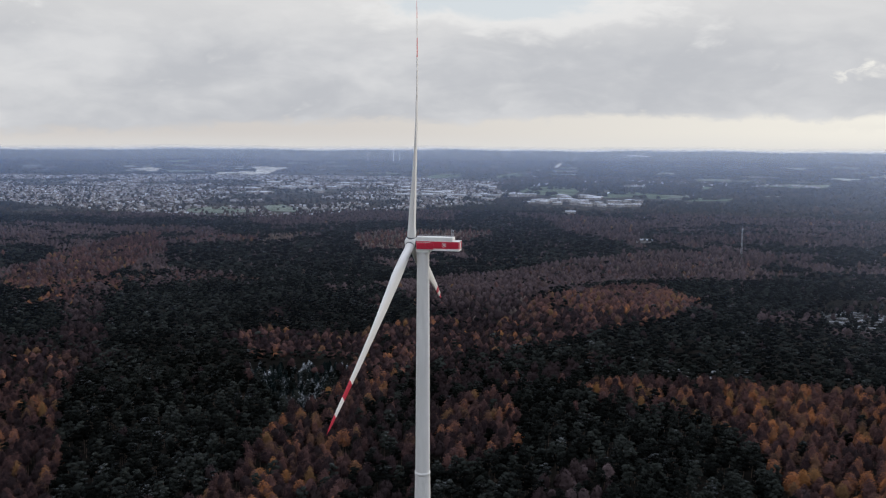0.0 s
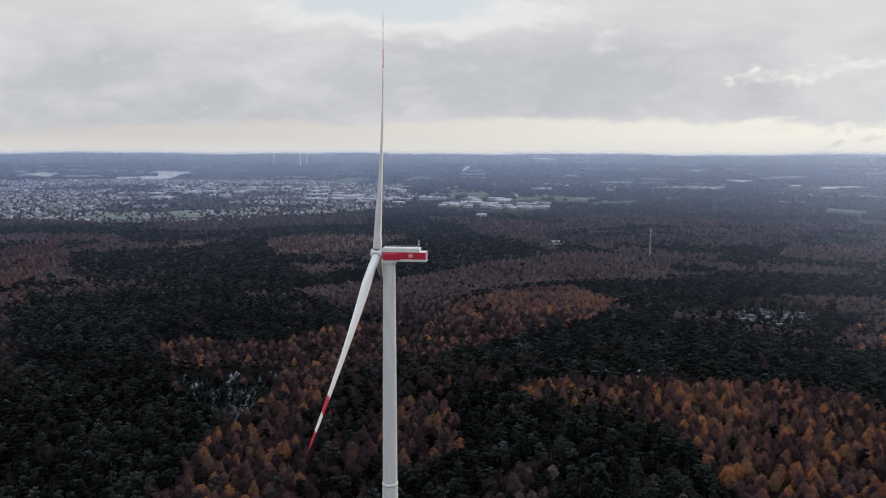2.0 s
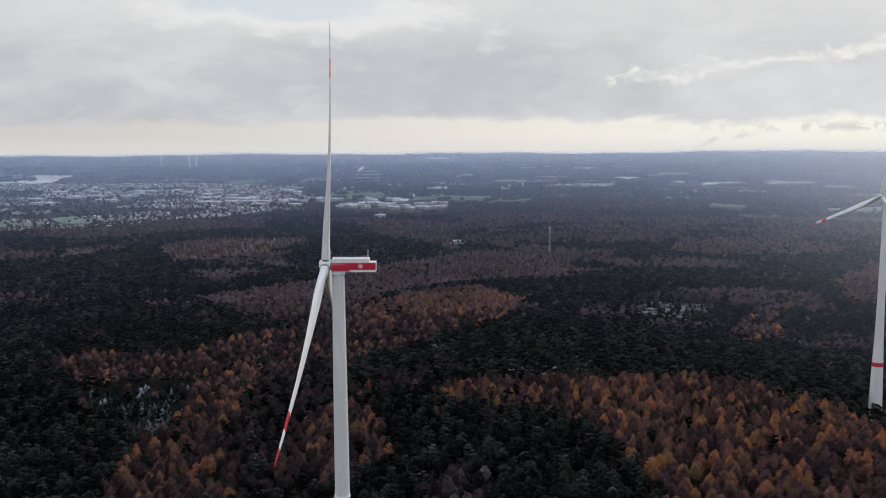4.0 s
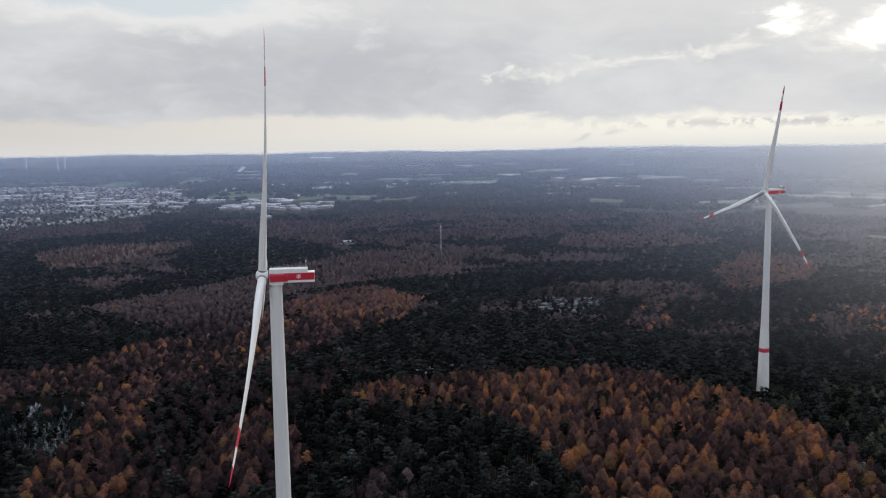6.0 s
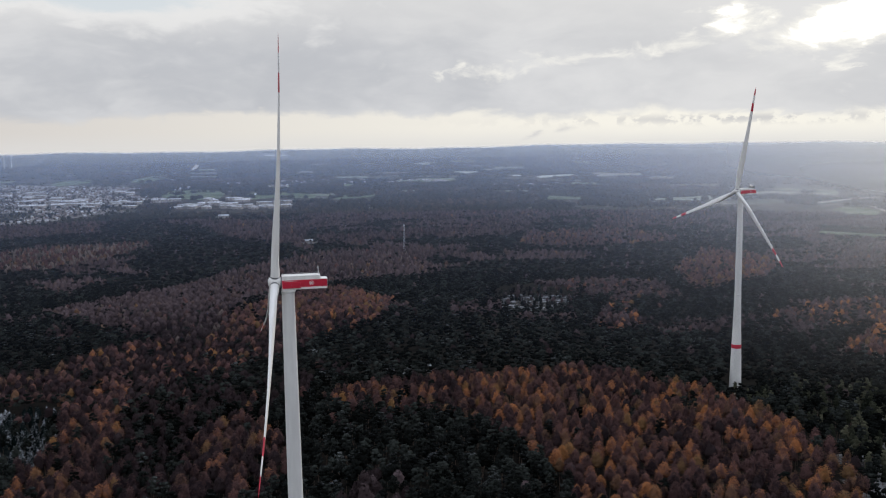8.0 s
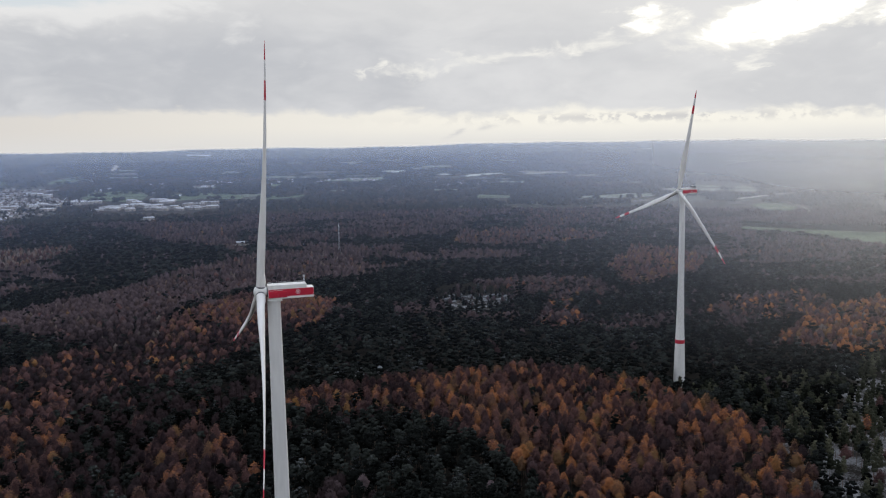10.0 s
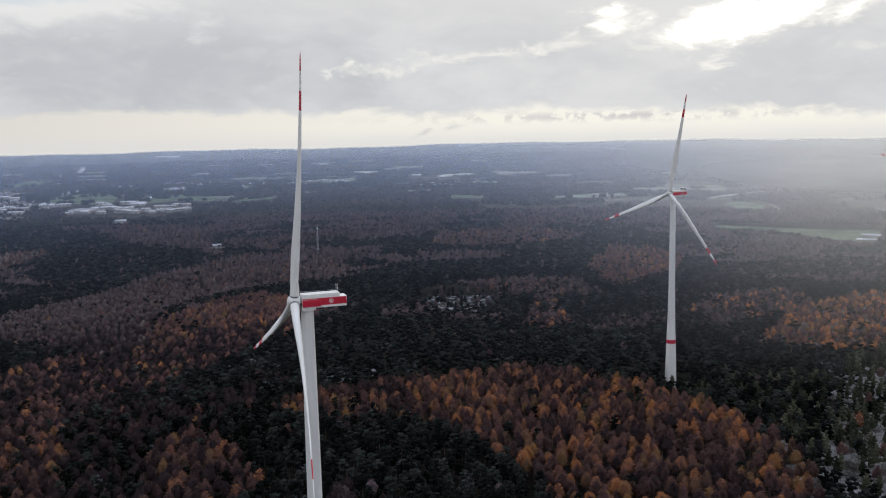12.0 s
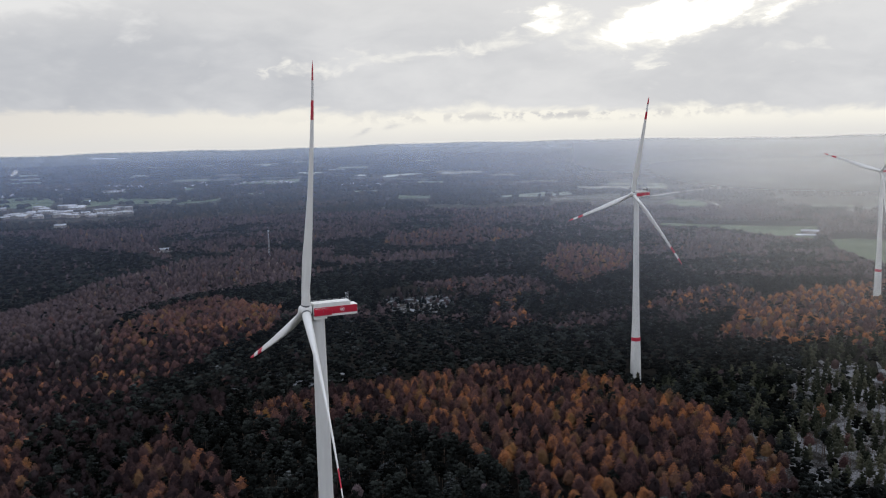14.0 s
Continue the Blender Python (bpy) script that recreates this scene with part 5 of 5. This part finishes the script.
def roof_material():
    mat, n, shader = material("snowy_town_roofs", 0.85)
    tint = n.add("ShaderNodeAttribute", {"attribute_name": "tint"}).outputs["Fac"]
    grain = n.noise(n.add("ShaderNodeNewGeometry").outputs["Position"], 0.05, 3.0)
    value = n.math("ADD", n.math("MULTIPLY", tint, 0.8), n.math("MULTIPLY", grain, 0.3))
    low = n.mix(n.smooth(value, 0.3, 0.5), (0.055, 0.033, 0.028, 1), (0.17, 0.150, 0.150, 1))
    n.tree.links.new(n.mix(n.smooth(value, 0.56, 1.0), low, (0.50, 0.515, 0.54, 1)), shader.inputs["Base Color"])
    return mat


TOWN_ROOF = roof_material()
town_houses()


def hall(name, xt, yt, long, deep, high, turn, label, category, group="", pitch=0.12):
    """A flat-gabled hall with its roof, doors and windows."""
    x, y, k = drawn(xt, yt)
    top = tagged(new(name), label, category, group)
    top.matrix_basis = pose(float(x), float(y), float(ground(x, y)), 0, 0, turn) @ Matrix.Diagonal((float(k),) * 3 + (1,))
    part("wall", box(-long / 2, long / 2, -deep / 2, deep / 2, -3, high), WALLS, top)
    bm = bmesh.new()
    rows = []
    for sx in (-1, 1):
        rows.append([bm.verts.new((sx * (long / 2 + 0.6), yy * (deep / 2 + 0.6), zz)) for yy, zz in ((-1, high + 0.02), (-1, high + 0.5), (0, high + 0.5 + pitch * deep / 2), (1, high + 0.5), (1, high + 0.02))])
    for a in range(5):
        bm.faces.new((rows[0][a], rows[0][(a + 1) % 5], rows[1][(a + 1) % 5], rows[1][a]))
    bm.faces.new(rows[0][::-1])
    bm.faces.new(rows[1])
    part("roof", bm, ROOFS, top, "snow-covered roof")
    count = max(2, int(long // 14))
    for j in range(count):
        cx = -long / 2 + (j + 0.5) * long / count
        part("gate" if j % 3 == 1 else "window", box(cx - 2.2, cx + 2.2, -deep / 2 - 0.06, -deep / 2 - 0.004, *((0, 4.5) if j % 3 == 1 else (high * 0.45, high * 0.75))), GREY, top)
    return top


def halls():
    rng = np.random.RandomState(41)
    for k in range(74):
        if k < 40:
            az, rt = radians(rng.uniform(-14.5, 0.8)), rng.uniform(2980, 3420)
            rt += 25 * math.degrees(az) * -1
        else:
            az, rt = radians(rng.uniform(-24, -7)), rng.uniform(3500, 4500)
        hall("warehouse", EYE_X + rt * math.sin(az), EYE_Y + rt * math.cos(az), rng.uniform(24, 62), rng.uniform(20, 60), rng.uniform(6, 11), rng.uniform(-25, 25), "low warehouse with a snow-covered flat roof", "warehouse", "warehouses at the town's edge")
    placed = 0
    while placed < 44:
        px, py = rng.uniform(-330, 125), rng.uniform(2640, 3010)
        if inside(np.array([px]), np.array([py]), GLADES["works_yard"])[0]:
            placed += 1
            hall("factory_hall", px, py, rng.uniform(14, 42), rng.uniform(14, 34), rng.uniform(5, 10), 8 + rng.normal(0, 22), "wide factory hall with a snowy flat roof", "factory hall", "factory halls beside the meadow", 0.06)
    hall("farm_building", 88, 1634, 30, 10, 6.5, 4, "white building in a forest clearing", "building", pitch=0.5)
    hall("farm_building", -120, 2362, 30, 14, 7, 10, "white building at the forest edge", "building", pitch=0.5)
    hall("farm_building", 106, 1645, 11, 8, 5, 100, "small white outbuilding in the clearing", "building", pitch=0.6)
    hall("barn", 1374, 1120, 38, 16, 8.5, -46, "white-roofed barn on a meadow", "barn", pitch=0.3)


halls()


FAR_PLOTS = []


def far_fields():
    """Small fields scattered between the woods of the plain."""
    rng = np.random.RandomState(61)
    verts, faces, uv, tint = [], [], [], []
    while len(FAR_PLOTS) < 96:
        az, rt = radians(rng.uniform(-48, 56)), 2700 * math.exp(rng.rand() * math.log(9500 / 2700))
        if math.degrees(az) < -7 and rt < 5600 or rt < 3500:
            continue
        wide, deep = rng.uniform(60, 240), rng.uniform(90, 260) * rt / 4500
        FAR_PLOTS.append((EYE_X + rt * math.sin(az), EYE_Y + rt * math.cos(az), wide, deep, az))
        turn, shade = rng.uniform(-0.5, 0.5), rng.rand()
        steps = 6
        a, b = np.meshgrid(np.linspace(-0.5, 0.5, steps), np.linspace(-0.5, 0.5, steps))
        side = a * wide * (1 + 0.2 * rng.rand(*a.shape))
        ahead = b * deep * (1 + 0.2 * rng.rand(*a.shape)) + side * turn
        xt = FAR_PLOTS[-1][0] + side * math.cos(az) + ahead * math.sin(az)
        yt = FAR_PLOTS[-1][1] - side * math.sin(az) + ahead * math.cos(az)
        x, y, _ = drawn(xt, yt)
        base = sum(len(v) for v in verts)
        verts.append(np.stack([x, y, ground(x, y) + 1.2], -1).reshape(-1, 3))
        uv.append(np.stack([xt, yt], -1).reshape(-1, 2) / 1000)
        i, j = np.meshgrid(np.arange(steps - 1), np.arange(steps - 1))
        q = (j * steps + i).ravel() + base
        faces.append(np.stack([q, q + 1, q + steps + 1, q + steps], -1))
        tint.append(np.full(steps * steps, shade))
    mat, n, shader = material("mixed_fields", 0.9)
    value = n.add("ShaderNodeAttribute", {"attribute_name": "tint"}).outputs["Fac"]
    plan = n.add("ShaderNodeUVMap", {"uv_map": "plan"}).outputs[0]
    value = n.math("ADD", value, n.math("MULTIPLY", n.math("SUBTRACT", n.noise(plan, 18.0, 4.0), 0.5), 0.4))
    colour = n.mix(n.smooth(value, 0.1, 0.5), (0.045, 0.042, 0.030, 1), (0.070, 0.090, 0.052, 1))
    colour = n.mix(n.smooth(value, 0.62, 0.85), colour, (0.100, 0.105, 0.078, 1))
    n.tree.links.new(n.mix(n.smooth(value, 1.0, 1.12), colour, (0.34, 0.36, 0.34, 1)), shader.inputs["Base Color"])
    mesh = mesh_from("far_fields", np.concatenate(verts), np.concatenate(faces), [mat], np.concatenate(uv), True, {"tint": np.concatenate(tint)})
    tagged(new("far_fields", mesh), "small green, straw and snowy fields across the plain", "fields", kind="stuff")


far_fields()


def far_woods():
    """Woods, hedges and garden trees of the plain, as rounded clumps."""
    rng = np.random.RandomState(51)
    n = 62000
    az = np.radians(rng.uniform(-50, 58, n))
    rt = np.where(np.arange(n) < 13000, rng.uniform(2250, 2650, n), 2300 * np.exp(rng.rand(n) * np.log(10000 / 2300)))
    xt, yt = EYE_X + rt * np.sin(az), EYE_Y + rt * np.cos(az)
    wood = value_noise(xt * 0.7, yt, 520, 52) * 0.6 + value_noise(xt, yt, 170, 53) * 0.4
    keep = (wood > 0.31) | (rt < 2500)
    keep = np.where(in_town(xt, yt), rng.rand(n) < 0.42, keep)
    for cx, cy, rad in ((905, 4215, 170), (1300, 5235, 200), (1674, 4496, 180)):
        keep &= np.hypot(xt - cx, yt - cy) > rad
    parks = inside(xt, yt, GLADES["park"]) | inside(xt, yt, GLADES["frosted_green"])
    hedged = np.any([inside(xt, yt, ring) for name, ring in GLADES.items() if "meadow" in name], 0) & (value_noise(xt, yt, 60, 57) > 0.6)
    keep &= ~open_land(xt, yt, 15.0) | (parks & (rng.rand(n) < 0.45)) | hedged
    for cx, cy, wide, deep, lie in FAR_PLOTS:
        dx, dy = xt - cx, yt - cy
        keep &= ~((np.abs(dx * math.cos(lie) - dy * math.sin(lie)) < wide * 0.55) & (np.abs(dx * math.sin(lie) + dy * math.cos(lie) + deep * 0.25) < deep * 0.75))
    xt, yt, rt = xt[keep], yt[keep], rt[keep]
    x, y, k = drawn(xt, yt)
    z = ground(x, y)
    m = len(x)
    wide = rng.uniform(7, 13, m) * k * np.clip(rt / 3600, 0.75, 1.9) * np.where(in_town(xt, yt), 0.6, 1.0)
    high = rng.uniform(7, 12, m) * k * np.where(in_town(xt, yt), 0.62, 1.0)
    v = BUSH_V[None] * (1 + 0.5 * (rng.rand(m, 9, 1) - 0.5)) * np.stack([wide, wide, high], -1)[:, None] + np.stack([x, y, z + high * 0.3], -1)[:, None]
    faces = (BUSH_F[None] + 9 * np.arange(m)[:, None, None]).reshape(-1, 3)
    mesh = mesh_from("far_woods", v.reshape(-1, 3), faces, [FAR_WOOD], attrs={"tint": np.repeat(np.clip(rng.rand(m) * 0.5 + value_noise(xt, yt, 330, 54) * 0.6, 0, 1), 9), "tip": np.zeros(9 * m)})
    tagged(new("far_woods", mesh), "dark winter woods and hedges across the plain", "woods", kind="stuff")


FAR_WOOD = foliage("far_winter_woods", (0.012, 0.016, 0.014), (0.030, 0.028, 0.024), (0.075, 0.052, 0.040))
far_woods()


def lattice_mast(xt, yt, high):
    """A square lattice radio mast."""
    x, y, k = drawn(xt, yt)
    top = tagged(new("radio_mast"), "slender grey lattice radio mast above the woods", "mast")
    top.location = (float(x), float(y), float(ground(x, y)))
    half = lambda z: 1.7 - 1.1 * z / high
    for sx, sy in ((-1, -1), (1, -1), (1, 1), (-1, 1)):
        part("leg", rod((sx * half(0), sy * half(0), -1), (sx * half(high), sy * half(high), high), 0.09), ZINC, top)
    braces = bmesh.new()
    levels = np.linspace(0, high, 16)
    for a, b in zip(levels, levels[1:]):
        for (ax, ay), (bx, by) in (((-1, -1), (1, -1)), ((1, -1), (1, 1)), ((1, 1), (-1, 1)), ((-1, 1), (-1, -1))):
            rod((ax * half(a), ay * half(a), a), (bx * half(b), by * half(b), b), 0.045, braces, 4)
            rod((bx * half(a), by * half(a), a), (ax * half(b), ay * half(b), b), 0.045, braces, 4)
    part("bracing", braces, ZINC, top)
    for j in range(3):
        a = j * 2.1
        part("antenna_panel", box(1.1 * math.cos(a) - 0.25, 1.1 * math.cos(a) + 0.25, 1.1 * math.sin(a) - 0.2, 1.1 * math.sin(a) + 0.2, high - 4, high - 1.2, 0.05), WHITE, top)
    part("top_rod", rod((0, 0, high), (0, 0, high + 4), 0.09), ZINC, top)


lattice_mast(255.0, 1330.0, 66.0)


def far_turbine(az, rt, size):
    """A turbine on the horizon."""
    xt, yt = EYE_X + rt * math.sin(radians(az)), EYE_Y + rt * math.cos(radians(az))
    x, y, k = drawn(xt, yt)
    top = tagged(new("wind_turbine"), "tiny white wind turbine on the hazy horizon", "wind turbine", "wind turbines on the horizon")
    top.matrix_basis = pose(float(x), float(y), float(ground(x, y)), 0, 0, 60) @ Matrix.Diagonal((float(k * size),) * 3 + (1,))
    part("tower", lathe([(3.5, 0), (2.0, 118)], 10), STEEL, top)
    part("nacelle", box(-5, 7, -2, 2, 117, 121.5, 0.3), WHITE, top)
    for j in range(3):
        a = radians(20 + 120 * j)
        bm = bmesh.new()
        d, e = Vector((0, math.sin(a), math.cos(a))), Vector((0, math.cos(a), -math.sin(a)))
        hub = Vector((-6, 0, 119))
        rows = [[bm.verts.new(hub + d * s + e * w + Vector((t, 0, 0))) for w, t in ((-c, 0), (0, c * 0.4), (c, 0), (0, -c * 0.4))] for s, c in ((1, 1.2), (14, 2.0), (56, 0.3))]
        for p, q in zip(rows, rows[1:]):
            for m in range(4):
                bm.faces.new((p[m], p[(m + 1) % 4], q[(m + 1) % 4], q[m]))
        bm.faces.new(rows[0]), bm.faces.new(rows[-1])
        part("blade", bm, WHITE, top)


for az, rt, size in ((-15.0, 9000, 1.0), (-14.6, 9300, 0.95), (-16.7, 9200, 0.8)):
    far_turbine(az, rt, size)


# ------------------------------------------------------------ sheets standing in for haze
def haze_material(name, most, river, floor, rise, pale, near):
    """Painted distance haze: the sheet thickens above the canopy and ends at its lid."""
    mat = bpy.data.materials.new(name)
    mat.use_nodes = True
    mat.node_tree.nodes.clear()
    n = Nodes(mat.node_tree)
    place = n.add("ShaderNodeNewGeometry").outputs["Position"]
    z = n.add("ShaderNodeSeparateXYZ", None, Vector=place).outputs[2]
    lid = n.add("ShaderNodeAttribute", {"attribute_name": "lid"}).outputs["Fac"]
    drift = n.math("MULTIPLY", n.math("SUBTRACT", n.noise(place, 0.0012, 4.0), 0.5), 40.0)
    thick = n.math("MULTIPLY", n.smooth(n.math("ADD", z, drift), floor, floor + rise), n.smooth(n.math("SUBTRACT", z, lid), -1.0 - 65.0 * near, 8.0 - 10.0 * near, 1.0, 0.0))
    axes = n.add("ShaderNodeSeparateXYZ", None, Vector=place).outputs
    # valley: a lobe on the sun's side that paints its glow into the sheets
    bearing = n.math("ARCTAN2", n.math("SUBTRACT", axes[0], EYE_X), n.math("SUBTRACT", axes[1], EYE_Y))
    off = n.math("DIVIDE", n.math("SUBTRACT", bearing, 0.81), 0.33)
    valley = n.math("POWER", 2.718, n.math("MULTIPLY", n.math("MULTIPLY", off, off), -1.0))
    thick = n.math("MULTIPLY", thick, n.math("ADD", most * (0.74 - 0.24 * near), n.math("MULTIPLY", valley, river)))   # extra opacity (river) on the sun's side stands in for its glow
    # haze tint painted in: blue nearby, paler far off, white towards the sun
    haze_shader = n.add("ShaderNodeMixShader", None, i0=0.5, i1=n.add("ShaderNodeBsdfDiffuse", None, Color=n.mix(valley, (0.14 + 0.48 * pale, 0.38 + 0.30 * pale, 1.0 - 0.23 * pale, 1), (0.80, 0.87, 0.93, 1))).outputs[0], i2=n.add("ShaderNodeBsdfTranslucent", None, Color=n.mix(valley, (0.70 + 0.1 * pale, 0.82 + 0.06 * pale, 1.0 - 0.04 * pale, 1), (1.0, 0.99, 0.965, 1))).outputs[0])
    both = n.add("ShaderNodeMixShader", None, i0=thick, i1=n.add("ShaderNodeBsdfTransparent").outputs[0], i2=haze_shader.outputs[0])
    n.add("ShaderNodeOutputMaterial", None, Surface=both.outputs[0])
    return mat


def haze_sheet(radius, most, river, rise):
    """An added see-through sheet standing round the plain in place of distance haze."""
    spokes = 180
    az = np.linspace(0, 2 * np.pi, spokes, endpoint=False)
    r = radius * (1 + 0.008 * np.sin(az * 7) + 0.005 * np.sin(az * 17 + 1))
    x, y = EYE_X + r * np.sin(az), EYE_Y + r * np.cos(az)
    low = ground(x, y)
    rim = ground(EYE_X + RIM * np.sin(az), EYE_Y + RIM * np.cos(az))
    lid = EYE_Z + (rim - EYE_Z) * r / RIM      # the sheet fades out on the sight line to the far rim
    verts = np.concatenate([np.stack([x, y, low + 17], -1), np.stack([x, y, np.full(spokes, 208.0)], -1)])
    j = np.arange(spokes)
    k = (j + 1) % spokes
    mesh = mesh_from("haze_sheet", verts, np.stack([j, k, k + spokes, j + spokes], -1), [haze_material("mist", most, river, float(low.mean()) + 26, rise, max(0.0, (radius - 2500) / 2000), 1.0 if radius < 1500 else 0.6 if radius < 2000 else 0.0)], smooth=True, attrs={"lid": np.tile(lid, 2)})
    tagged(new("haze_sheet", mesh), "see-through bluish sheet standing in for haze over the plain", "mist", kind="structure")


# river here is the opacity added for glow on the sun's side
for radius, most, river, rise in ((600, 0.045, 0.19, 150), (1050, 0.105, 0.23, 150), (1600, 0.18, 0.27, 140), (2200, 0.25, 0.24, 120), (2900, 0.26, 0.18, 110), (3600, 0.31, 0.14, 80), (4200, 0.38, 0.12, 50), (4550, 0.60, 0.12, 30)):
    haze_sheet(radius, most, river, rise)
